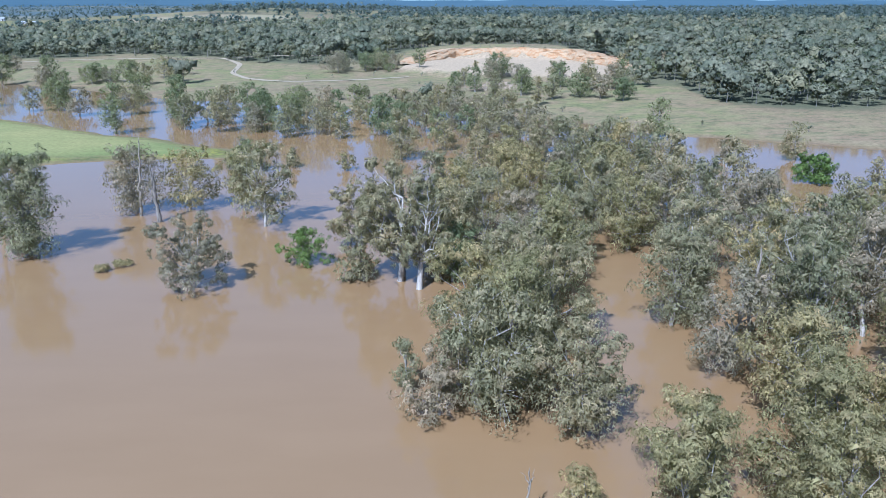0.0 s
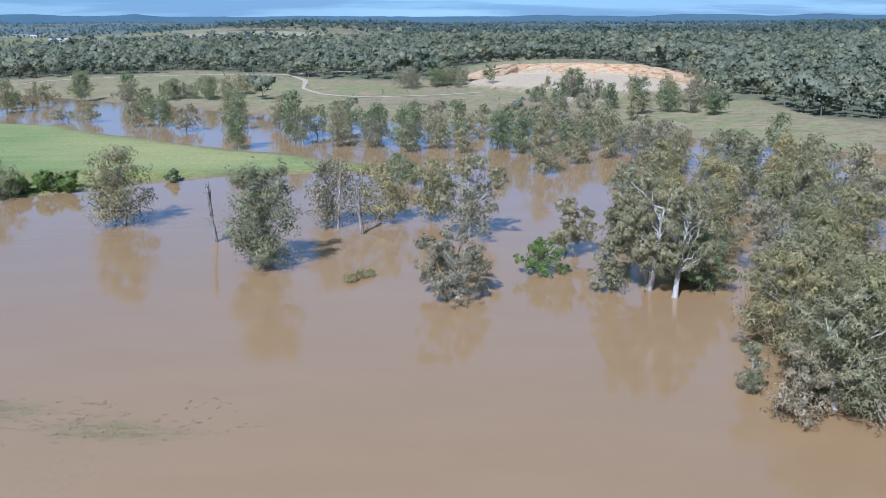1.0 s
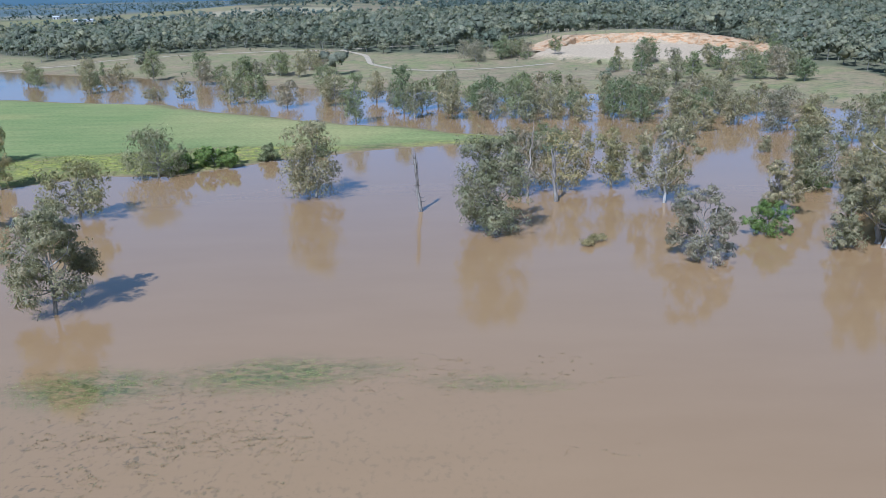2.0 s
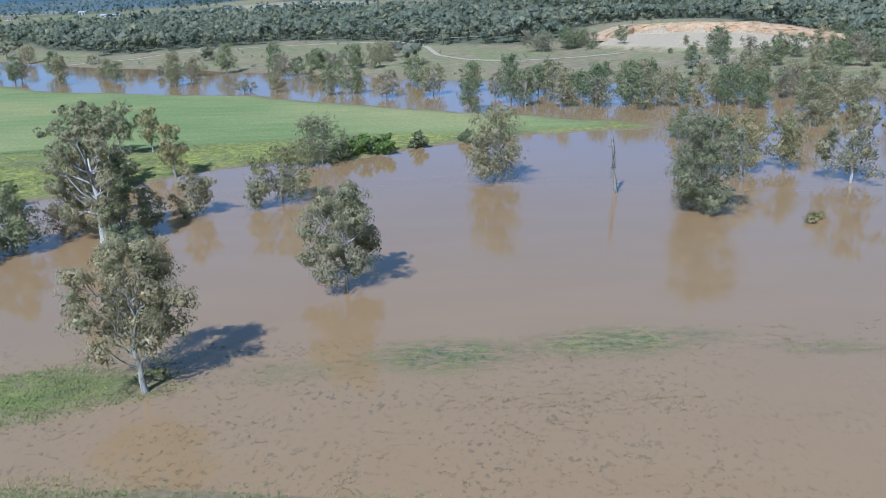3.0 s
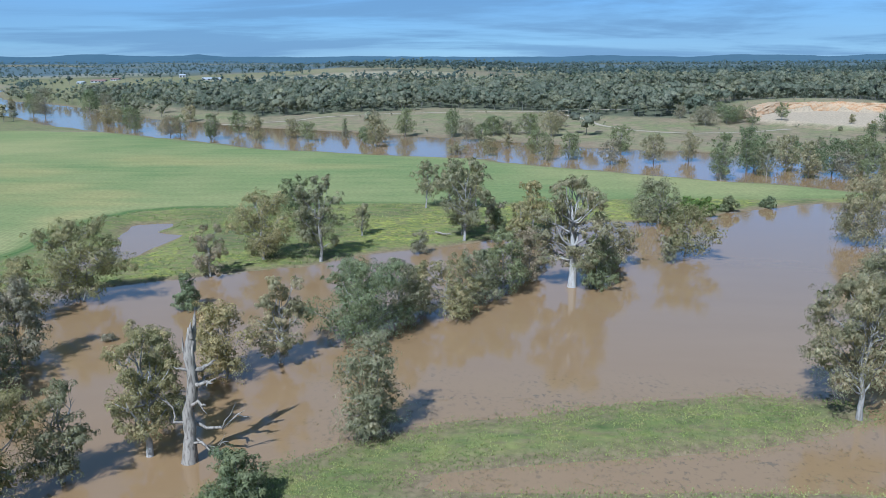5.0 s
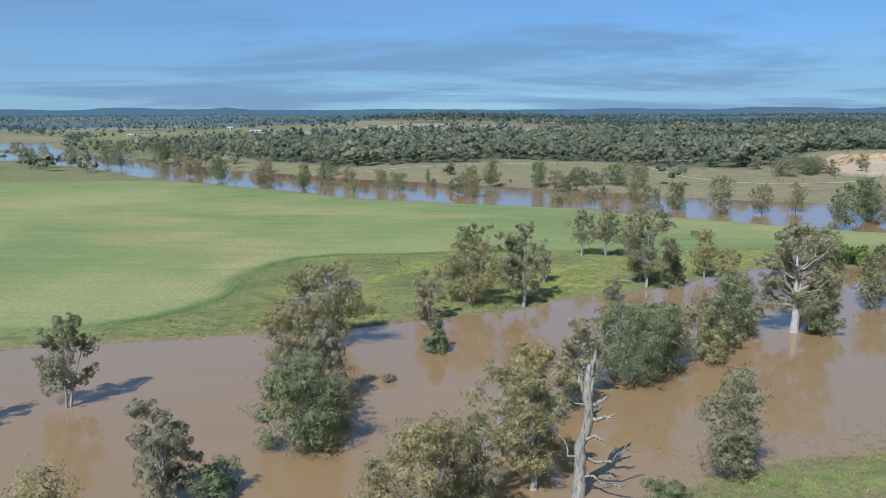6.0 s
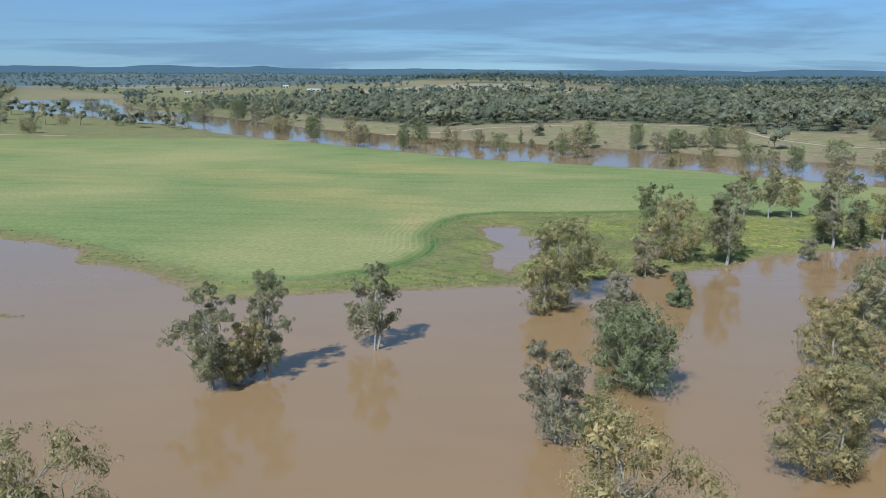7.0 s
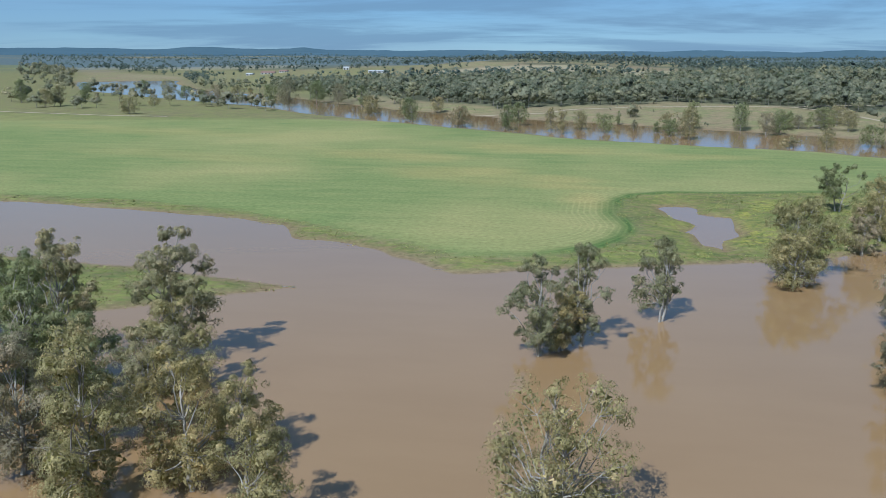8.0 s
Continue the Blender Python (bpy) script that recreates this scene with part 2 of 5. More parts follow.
TRACK, nt, lk, b = material("gravel_track", 0.95, 0.15)
vec = ncoord(nt, lk)
lk.new(nramp(nt, lk, nnoise(nt, lk, vec, 0.35, 5.0), [(0.3, (0.26, 0.215, 0.155)), (0.7, (0.35, 0.295, 0.215))]), b.inputs["Base Color"])

ROCK, nt, lk, b = material("quarry_rock", 0.95, 0.15)
vec = ncoord(nt, lk)
strat = nnoise(nt, lk, vec, 0.30, 6.0, 0.72, (1.0, 1.0, 2.2))
col = nramp(nt, lk, strat, [(0.30, (0.20, 0.115, 0.058)), (0.43, (0.33, 0.195, 0.10)), (0.56, (0.36, 0.27, 0.17)), (0.72, (0.25, 0.165, 0.095))])
lk.new(col, b.inputs["Base Color"])
nbump(nt, lk, b, nnoise(nt, lk, vec, 0.8, 6.0, 0.7), 0.8, 0.4)

GRASS, nt, lk, b = material("bank_grass", 0.8, 0.2)
isl = nt.new("ShaderNodeNewGeometry").outputs["Random Per Island"]
vec = ncoord(nt, lk)
pat = nnoise(nt, lk, vec, 0.22, 4.0, 0.6)
pat2 = nnoise(nt, lk, vec, 0.9, 4.0, 0.6)
col = nramp(nt, lk, pat, [(0.30, (0.120, 0.154, 0.044)), (0.50, (0.190, 0.220, 0.062)), (0.66, (0.270, 0.262, 0.086))])
col = nmix(nt, lk, nramp(nt, lk, pat2, [(0.50, 0.0), (0.64, 0.7)]), col, (0.185, 0.150, 0.082))
col = nmix(nt, lk, 1.0, col, nramp(nt, lk, isl, [(0.0, 0.62), (0.5, 1.0), (1.0, 1.30)]), "MULTIPLY")
lk.new(col, b.inputs["Base Color"])

STRAW, nt, lk, b = material("drowned_grass", 0.85, 0.2)
isl = nt.new("ShaderNodeNewGeometry").outputs["Random Per Island"]
lk.new(nramp(nt, lk, isl, [(0.0, (0.095, 0.068, 0.040)), (0.55, (0.165, 0.120, 0.066)), (1.0, (0.155, 0.148, 0.064))]), b.inputs["Base Color"])


def plain(name, a, c, scale=0.6, rough=0.7):
    m, nt, lk, b = material(name, rough, 0.3)
    lk.new(nramp(nt, lk, nnoise(nt, lk, ncoord(nt, lk), scale, 5.0), [(0.3, a), (0.7, c)]), b.inputs["Base Color"])
    return m


SHED_WHITE = plain("painted_steel", (0.32, 0.32, 0.31), (0.40, 0.40, 0.385))
ROOF_RED = plain("rusty_roof", (0.150, 0.095, 0.080), (0.205, 0.130, 0.108))
ROOF_GREY = plain("zinc_roof", (0.28, 0.30, 0.31), (0.38, 0.39, 0.40), rough=0.45)
ROCK_PALE = plain("broken_rock", (0.24, 0.19, 0.135), (0.34, 0.28, 0.205), 0.8, 0.95)
GLASS_DARK = plain("dark_opening", (0.03, 0.03, 0.035), (0.06, 0.06, 0.06), rough=0.3)

# far ranges, beyond the last trees: a plain backdrop glowing the blue of haze
HILLS_HAZE, nt, lk, b = material("far_hills_glow", 1.0, 0.0)
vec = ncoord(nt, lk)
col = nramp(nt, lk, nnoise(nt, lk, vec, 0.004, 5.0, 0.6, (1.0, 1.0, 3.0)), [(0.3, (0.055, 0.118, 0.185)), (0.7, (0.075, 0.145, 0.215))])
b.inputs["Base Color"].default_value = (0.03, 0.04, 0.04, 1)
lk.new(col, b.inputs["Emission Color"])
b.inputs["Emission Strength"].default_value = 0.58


# ---------------------------------------------------------------- mesh helpers
def tri_mesh(name, verts, tris, mat, smooth=False):
    me = bpy.data.meshes.new(name)
    verts = np.asarray(verts, np.float32)
    tris = np.asarray(tris, np.int32)
    me.vertices.add(len(verts))
    me.vertices.foreach_set("co", verts.ravel())
    me.loops.add(tris.size)
    me.loops.foreach_set("vertex_index", tris.ravel())
    me.polygons.add(len(tris))
    me.polygons.foreach_set("loop_start", np.arange(0, tris.size, 3, dtype=np.int32))
    me.polygons.foreach_set("use_smooth", np.full(len(tris), smooth))
    me.update(calc_edges=True)
    me.materials.append(mat)
    return me


def child(name, me, parent, label=""):
    ob = new(name, me)
    ob.parent = parent
    return tagged(ob, label)


def part(name, bm, mat, parent, label=""):
    me = bpy.data.meshes.new(name)
    bm.to_mesh(me)
    bm.free()
    me.materials.append(mat)
    return child(name, me, parent, label)


class Bag:
    """Vertices and triangles gathered into one mesh."""

    def __init__(self):
        self.v, self.t, self.n, self.normals = [], [], 0, []

    def add(self, v, t, normals=None):
        if normals is not None:
            self.normals.append(normals)
        self.v.append(np.asarray(v, float))
        self.t.append(np.asarray(t, int) + self.n)
        self.n += len(v)

    def mesh(self, name, mat, smooth=False):
        me = tri_mesh(name, np.concatenate(self.v), np.concatenate(self.t), mat, smooth or bool(self.normals))
        if self.normals:
            me.attributes.new("custom_normal", "FLOAT_VECTOR", "POINT").data.foreach_set("vector", np.concatenate(self.normals).astype(np.float32).ravel())
        return me


def tube(bag, pts, radii, sides=6, cap=True):
    pts = np.asarray(pts, float)
    k = len(pts)
    tan = np.gradient(pts, axis=0)
    tan /= np.linalg.norm(tan, axis=1)[:, None] + 1e-9
    ref = np.array([1.0, 0.13, 0.07]) if abs(tan[0][2]) > 0.7 else np.array([0.05, 0.1, 1.0])
    a = np.cross(tan, ref)
    a /= np.linalg.norm(a, axis=1)[:, None] + 1e-9
    c = np.cross(tan, a)
    ang = np.arange(sides) * 2 * math.pi / sides
    ring = pts[:, None] + np.asarray(radii, float)[:, None, None] * (np.cos(ang)[None, :, None] * a[:, None] + np.sin(ang)[None, :, None] * c[:, None])
    v = ring.reshape(-1, 3)
    i = np.arange(k - 1)[:, None] * sides
    j = np.arange(sides)[None, :]
    p, q = i + j, i + (j + 1) % sides
    t = np.concatenate([np.stack([p, q, q + sides], -1).reshape(-1, 3), np.stack([p, q + sides, p + sides], -1).reshape(-1, 3)])
    if cap:
        v = np.concatenate([v, pts[-1:]])
        last = (k - 1) * sides
        t = np.concatenate([t, np.stack([last + j[0], last + (j[0] + 1) % sides, np.full(sides, k * sides)], -1)])
    bag.add(v, t)


def bend(p0, p1, rng, sag=0.12, n=5):
    """A crooked line from p0 to p1."""
    p0, p1 = np.asarray(p0, float), np.asarray(p1, float)
    s = np.linspace(0, 1, n)[:, None]
    size = np.linalg.norm(p1 - p0)
    off = rng.normal(0, 1, (n, 3)) * size * sag * 0.4 * np.sin(s * math.pi)
    return p0 + (p1 - p0) * s + off + np.array([0, 0, 1.0]) * (-sag * size * np.sin(s * math.pi) * 0.6)


def leaves(bag, centres, rng, length, width, droop=0.7, facing=None, rough=0.42, sharp=0.45):
    """Hanging leaves at the points; facing: the way outwards from each one's clump, to which most lie flat; sharp: how far each leaf is shaded by its own plane."""
    n = len(centres)
    d = rng.normal(0, 1, (n, 3)) * 0.75 + np.array([0, 0, -droop])
    if facing is not None:
        d -= facing * (np.sum(d * facing, 1) * (1.0 - 0.67 * rough))[:, None]
    d /= np.linalg.norm(d, axis=1)[:, None] + 1e-9
    s = np.cross(d, rng.normal(0, 1, (n, 3)) if facing is None else facing + rng.normal(0, rough, (n, 3)))
    s /= np.linalg.norm(s, axis=1)[:, None] + 1e-9
    ln = length * rng.uniform(0.6, 1.35, (n, 1))
    wd = width * rng.uniform(0.6, 1.3, (n, 1))
    flat = np.cross(s, d)
    flat /= np.linalg.norm(flat, axis=1)[:, None] + 1e-9
    if facing is None:
        facing = flat
    turn = np.where(np.sum(flat * facing, 1) < 0, -1.0, 1.0)[:, None]
    s, flat = s * turn, flat * turn
    v = np.stack([centres - s * wd * 0.5, centres + s * wd * 0.5, centres + d * ln], 1).reshape(-1, 3)
    soft = facing * (1 - sharp) + flat * sharp
    soft /= np.linalg.norm(soft, axis=1)[:, None] + 1e-9
    bag.add(v, np.arange(3 * n).reshape(-1, 3), np.repeat(soft, 3, 0))


def value_noise(x, y, size, seed):
    x, y = np.asarray(x, float) / size, np.asarray(y, float) / size
    xi, yi = np.floor(x).astype(np.int64), np.floor(y).astype(np.int64)
    fx, fy = x - xi, y - yi
    fx, fy = fx * fx * (3 - 2 * fx), fy * fy * (3 - 2 * fy)

    def h(a, c):
        k = (a * 374761393 + c * 668265263 + seed * 974711) & 0xFFFFFFFF
        k = ((k ^ (k >> 13)) * 1274126177) & 0xFFFFFFFF
        return ((k ^ (k >> 16)) & 0xFFFF) / 65535.0

    return (h(xi, yi) * (1 - fx) + h(xi + 1, yi) * fx) * (1 - fy) + (h(xi, yi + 1) * (1 - fx) + h(xi + 1, yi + 1) * fx) * fy


def inside_by(x, y, poly):
    """Metres inside a closed outline; negative outside it."""
    x, y = np.asarray(x, float), np.asarray(y, float)
    best = np.full(x.shape, 1e12)
    odd = np.zeros(x.shape, bool)
    for (ax, ay), (bx, by) in zip(poly, poly[1:] + poly[:1]):
        ux, uy = bx - ax, by - ay
        s = np.clip(((x - ax) * ux + (y - ay) * uy) / (ux * ux + uy * uy), 0, 1)
        best = np.minimum(best, (x - ax - s * ux) ** 2 + (y - ay - s * uy) ** 2)
        if ay != by:
            odd ^= ((ay > y) != (by > y)) & (x < ux * (y - ay) / uy + ax)
    return np.where(odd, 1, -1) * np.sqrt(best)


# ---------------------------------------------------------------- the plan: outlines of land and water
FIELD = [(-47, 200), (-60, 196), (-79, 193), (-99, 188), (-112, 180), (-119, 172), (-130, 165), (-146, 168), (-156, 160), (-172, 146),
         (-185, 138), (-198, 130), (-206, 122), (-222, 115), (-238, 107), (-249, 105), (-273, 98), (-296, 92), (-304, 100), (-322, 110),
         (-332, 114), (-337, 124), (-355, 132), (-388, 141), (-419, 143), (-520, 150), (-900, 170), (-2300, 200), (-2300, 1900), (-1560, 1830), (-1120, 1350),
         (-1000, 1120), (-880, 930), (-780, 780), (-672, 682), (-572, 598), (-500, 545), (-440, 472), (-400, 436), (-345, 392), (-300, 357), (-262, 328), (-200, 302),
         (-178, 297), (-150, 270), (-123, 252), (-98, 235), (-77, 226), (-56, 208)]
CROP = [(-60, 202), (-88, 196), (-129, 194), (-150, 189), (-178, 184), (-206, 184), (-235, 177), (-248, 176.5), (-258, 171), (-263, 160),
        (-264, 145), (-262, 130), (-264, 120), (-270, 110), (-284, 101), (-298, 100), (-307, 108), (-322, 117), (-336, 127), (-355, 138),
        (-388, 147), (-419, 149), (-520, 156), (-900, 180), (-900, 430), (-636, 436), (-506, 412), (-430, 415), (-372, 405), (-345, 386),
        (-300, 350), (-262, 322), (-200, 297), (-178, 292), (-150, 265), (-123, 247), (-98, 230), (-77, 220)]
POND = [(-254.6, 160.0), (-249.6, 162.9), (-245.4, 162.7), (-244.2, 158.3), (-245.2, 152.4), (-242.5, 150.6), (-238.0, 149.8), (-241.2, 127.2), (-245.3, 123.0), (-247.2, 112.7), (-250.2, 117.4), (-250.7, 122.8), (-250.7, 129.2), (-252.5, 131.8), (-250.2, 133.2), (-248.0, 137.6), (-249.0, 141.8), (-252.1, 146.7), (-252.8, 155.0)]
SPIT = [(-900, 120), (-500, 104), (-420, 97), (-383, 92), (-350, 86.5), (-336, 83), (-321, 78.5), (-329, 73), (-340, 65), (-352, 58), (-420, 40), (-520, 20), (-900, 0)]
BANK = [(-131, 59), (-134, 64), (-145, 64.5), (-154, 63), (-167, 60), (-178, 56.5), (-188, 51.5), (-196, 45.5), (-203, 39), (-210, 26), (-214, 5),
        (-228, -60), (-262, -200), (-180, -200), (-182, 20), (-181, 46), (-167, 48.5), (-157, 50), (-147, 52), (-136, 57)]
NEAR = [(-96, 30), (-107, 40), (-128, 42.5), (-142, 44), (-160, 43), (-184, 42.5), (-190, 20), (-200, -60), (-240, -200), (-60, -200), (-85, 5)]
NORTH = [(4900, 60), (900, 90), (400, 140), (200, 178), (116, 209), (93, 221), (69, 231), (40, 262), (10, 285), (-16, 297), (-45, 306), (-80, 318), (-119, 336), (-151, 362), (-206, 396),
         (-303, 453), (-389, 522), (-456, 600), (-506, 660), (-570, 728), (-650, 800), (-722, 910), (-782, 1045), (-900, 1270), (-1060, 1400), (-1540, 1900), (-2300, 2050), (-4900, 2100), (-4900, 4900), (4900, 4900)]
QUARRY = [(-22, 420), (-12, 450), (8, 474), (42, 480), (70, 462), (86, 425), (93, 400), (76, 380), (53, 373), (31, 381), (8, 390), (-6, 408)]


def ramp01(v, a, c):
    s = np.clip((v - a) / (c - a), 0, 1)
    return s * s * (3 - 2 * s)


def wobble(x, y):
    return (value_noise(x, y, 14, 3) - 0.5) * 4.0 + (value_noise(x, y, 5, 5) - 0.5) * 1.8


def land_height(x, y):
    x, y = np.asarray(x, float), np.asarray(y, float)
    wob = wobble(x, y)

    def shelf(d, slope, cap):
        return np.where(d < 0, np.maximum(d * 0.10, -1.6), cap * (1 - np.exp(-np.maximum(d, 0) * slope / cap)))

    f = inside_by(x, y, FIELD) + wob
    h = shelf(f, 0.16, 1.1)
    pond = inside_by(x, y, POND) + wob * 0.3
    h = np.where(pond > -6, np.minimum(h, np.maximum(-pond * 0.20, -0.5)), h)
    h = np.maximum(h, shelf(inside_by(x, y, SPIT) + wob * 0.7, 0.12, 0.7))
    h = np.maximum(h, shelf(inside_by(x, y, BANK) + wob * 0.35, 0.12, 0.35))
    h = np.maximum(h, shelf(inside_by(x, y, NEAR) + wob * 0.35, 0.10, 0.5))
    d = inside_by(x, y, NORTH) + wob * 1.2
    rise = np.where(d < 0, np.maximum(d * 0.05, -1.6), 6.4 * (1 - np.exp(-np.maximum(d, 0) * 0.085 / 6.4)) + 0.021 * np.clip(d - 100, 0, 500) + 0.008 * np.maximum(0, d - 600))
    rise = rise + np.clip(d / 300, 0, 1) * (value_noise(x, y, 260, 9) - 0.5) * 9
    rise = rise + 7.0 * np.exp(-(((x - 30) / 85) ** 2 + ((y - 500) / 45) ** 2))
    rise = rise + 14.0 * np.exp(-(((x + 330) / 260) ** 2 + ((y - 1500) / 250) ** 2))
    rise = rise + 7.0 * np.exp(-(((x + 340) / 170) ** 2 + ((y - 1200) / 110) ** 2))
    rise = rise + 9.0 * np.exp(-(((x + 600) / 130) ** 2 + ((y - 1070) / 90) ** 2))
    q = inside_by(x, y, QUARRY)
    floor_q = 5.4 + (y - 370) * 0.024
    rise = np.where(q > 0, floor_q, np.where((q > -7) & (y < 400), rise + (floor_q - rise) * np.clip(1 + q / 7, 0, 1), rise))
    h = np.maximum(h, rise)
    far = np.hypot(x + 150, y - 200)
    return np.maximum(h, np.clip((far - 1150) * 0.0125, -2, 60) + (value_noise(x, y, 500, 35) - 0.5) * 10 * ramp01(far, 1200, 2000))


def spread(start, stop, step, low, high, grow):
    """Grid lines: even from start to stop, then wider and wider out to low and high."""
    mid = list(np.arange(start, stop, step))
    up, s = [mid[-1]], step
    while up[-1] < high:
        s = step + grow[1] * (up[-1] - stop)
        up.append(up[-1] + s)
    down = [mid[0]]
    while down[-1] > low:
        down.append(down[-1] - (step + grow[0] * (start - down[-1])))
    return np.array(down[:0:-1] + mid + up[1:])


gx = spread(-425, 125, 3.3, -4900, 4900, (0.035, 0.05))
gy = spread(26, 212, 2.5, -3500, 4900, (0.10, 0.016))
GX, GY = np.meshgrid(gx, gy)
GZ = land_height(GX, GY)
nx, ny = len(gx), len(gy)
verts = np.stack([GX, GY, GZ], -1).reshape(-1, 3)
ii = np.arange(ny - 1)[:, None] * nx + np.arange(nx - 1)[None, :]
tris = np.concatenate([np.stack([ii, ii + 1, ii + nx + 1], -1).reshape(-1, 3), np.stack([ii, ii + nx + 1, ii + nx], -1).reshape(-1, 3)])
land = tri_mesh("ground", verts, tris, LAND, True)
fx, fy, fz = verts[:, 0], verts[:, 1], verts[:, 2]


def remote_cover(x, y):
    """The far plain and its rises: dark woods, broken by long pale fields; also masks the haze-blue ground."""
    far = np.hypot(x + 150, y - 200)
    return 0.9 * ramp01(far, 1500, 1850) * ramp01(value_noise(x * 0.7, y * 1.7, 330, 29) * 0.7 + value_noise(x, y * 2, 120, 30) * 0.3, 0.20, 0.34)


# pale grazed paddocks among the far woods: centre and half sizes
PADDOCKS = [(-330, 1080, 150, 75), (-590, 1030, 160, 130), (-840, 1350, 190, 150), (-1080, 1700, 260, 160), (-160, 1000, 60, 60), (250, 1500, 200, 50)]


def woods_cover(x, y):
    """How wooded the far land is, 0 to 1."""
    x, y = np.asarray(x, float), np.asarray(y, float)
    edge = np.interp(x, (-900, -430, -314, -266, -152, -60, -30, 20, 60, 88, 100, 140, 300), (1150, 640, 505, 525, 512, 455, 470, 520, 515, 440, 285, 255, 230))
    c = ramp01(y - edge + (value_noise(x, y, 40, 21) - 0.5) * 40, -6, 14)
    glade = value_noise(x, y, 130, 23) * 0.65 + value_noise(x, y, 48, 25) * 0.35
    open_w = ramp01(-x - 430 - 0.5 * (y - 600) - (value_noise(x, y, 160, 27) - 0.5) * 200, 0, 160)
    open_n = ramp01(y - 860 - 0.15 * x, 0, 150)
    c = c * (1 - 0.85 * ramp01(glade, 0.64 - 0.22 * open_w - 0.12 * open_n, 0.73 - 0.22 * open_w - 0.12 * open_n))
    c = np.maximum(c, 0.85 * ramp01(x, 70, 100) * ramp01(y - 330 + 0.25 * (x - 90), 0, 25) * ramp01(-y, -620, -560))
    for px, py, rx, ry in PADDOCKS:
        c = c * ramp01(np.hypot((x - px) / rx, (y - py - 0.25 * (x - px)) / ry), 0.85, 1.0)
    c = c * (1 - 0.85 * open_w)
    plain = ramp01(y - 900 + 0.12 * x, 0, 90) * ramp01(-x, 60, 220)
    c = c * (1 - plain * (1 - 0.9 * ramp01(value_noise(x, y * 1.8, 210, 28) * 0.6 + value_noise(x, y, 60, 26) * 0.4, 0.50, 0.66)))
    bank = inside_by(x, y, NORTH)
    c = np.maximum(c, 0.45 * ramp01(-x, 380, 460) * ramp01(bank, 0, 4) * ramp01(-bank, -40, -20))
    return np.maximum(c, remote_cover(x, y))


weedy = np.maximum.reduce([
    ramp01(inside_by(fx, fy, FIELD), -1, 1) * ramp01(-inside_by(fx, fy, CROP), -0.5, 1.0) * ramp01(-fy + 0.25 * (fx + 430) + 400, 0, 20),
    0.65 * ramp01(inside_by(fx, fy, FIELD), -1, 1) * ramp01(fy - 0.25 * (fx + 430) - 400, 0, 20),
    0.55 * ramp01(-fx, 400, 560) * ramp01(inside_by(fx, fy, NORTH), 0, 6) * ramp01(-fy, -1700, -1500),
    ramp01(inside_by(fx, fy, SPIT), -1, 1), ramp01(inside_by(fx, fy, BANK), -2, 0.5), ramp01(inside_by(fx, fy, NEAR), -2, 0.5)])
crop_in = inside_by(fx, fy, CROP)
dry = np.zeros(fx.shape)
for px, py, rx, ry, k in ((-287, 275, 46, 15, 0.75), (-342, 250, 34, 18, 0.7), (-304, 204, 30, 20, 0.65), (-271, 166, 9, 14, 0.95), (-278, 192, 16, 20, 0.7), (-480, 332, 80, 18, 0.45), (-235, 262, 32, 10, 0.5), (-420, 240, 50, 14, 0.35)):
    g = np.hypot((fx - px) / rx, (fy - py + 0.25 * (fx - px)) / ry) + (value_noise(fx * 0.35, fy, 7, 45) - 0.5) * 0.9
    dry = np.maximum(dry, k * ramp01(-g, -1.3, -0.25))
masks = {
    "dry": dry,
    "flowers": ramp01(inside_by(fx, fy, FIELD), 0, 3) * ramp01(fx, -262, -236) * ramp01(value_noise(fx, fy, 16, 97) * 0.6 + value_noise(fx, fy, 6, 98) * 0.4, 0.34, 0.62),
    "inset": np.clip(crop_in, -20, 40),
    "swath": ramp01(-crop_in, -16, -10) * ramp01(crop_in, 1.5, 3.5) * ramp01(-np.hypot((fx + 268) / 42, (fy - 150) / 52), -1.0, -0.6),
    "pale": np.max([ramp01(-np.hypot((fx - px) / rx, (fy - py - 0.25 * (fx - px)) / ry), -1.05, -0.8) * k for (px, py, rx, ry), k in zip(PADDOCKS, (0.6, 0.15, 0.15, 0.4, 0.5, 0.5))], axis=0),
    "crop": ramp01(crop_in, -0.6, 0.8),
    "edge": ramp01(crop_in, -1.5, 0.3) * ramp01(-crop_in, -5.0, -1.8) * ramp01(-fy, -215, -195) * (0.35 + 0.65 * ramp01(-np.hypot(fx + 240, (fy - 145) * 1.2), -75, -50)),
    "weed": weedy,
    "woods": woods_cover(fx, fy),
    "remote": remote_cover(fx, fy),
    "mud": ramp01(-fz, -0.30, -0.04) * (fz < 0.4),
    "sand": ramp01(inside_by(fx, fy, QUARRY), -2.5, 1.0),
}
for key, val in masks.items():
    land.attributes.new(key, "FLOAT", "POINT").data.foreach_set("value", val.astype(np.float32))
tagged(new("ground", land), "flat river country of green crop, weedy banks and grazing", "ground", kind="structure")

def patch_weight(x, y):
    """Where grass breaks the surface of the shallows."""
    w = np.zeros(x.shape)
    for cx, cy, rx, ry, tilt, k in ((-106, 64.8, 10, 5.0, 0.02, 1.0), (-88, 67.0, 12, 4.6, 0.05, 0.95), (-80, 68, 7, 2.6, -0.03, 0.6), (-66, 64.0, 9, 1.9, -0.12, 0.6), (-122, 62, 9, 3.0, 0.0, 0.35)):
        dx, dy = x - cx, y - cy - tilt * (x - cx)
        w = np.maximum(w, k * np.clip(1.6 - 1.6 * np.sqrt((dx / rx) ** 2 + (dy / ry) ** 2), 0, 1))
    return w


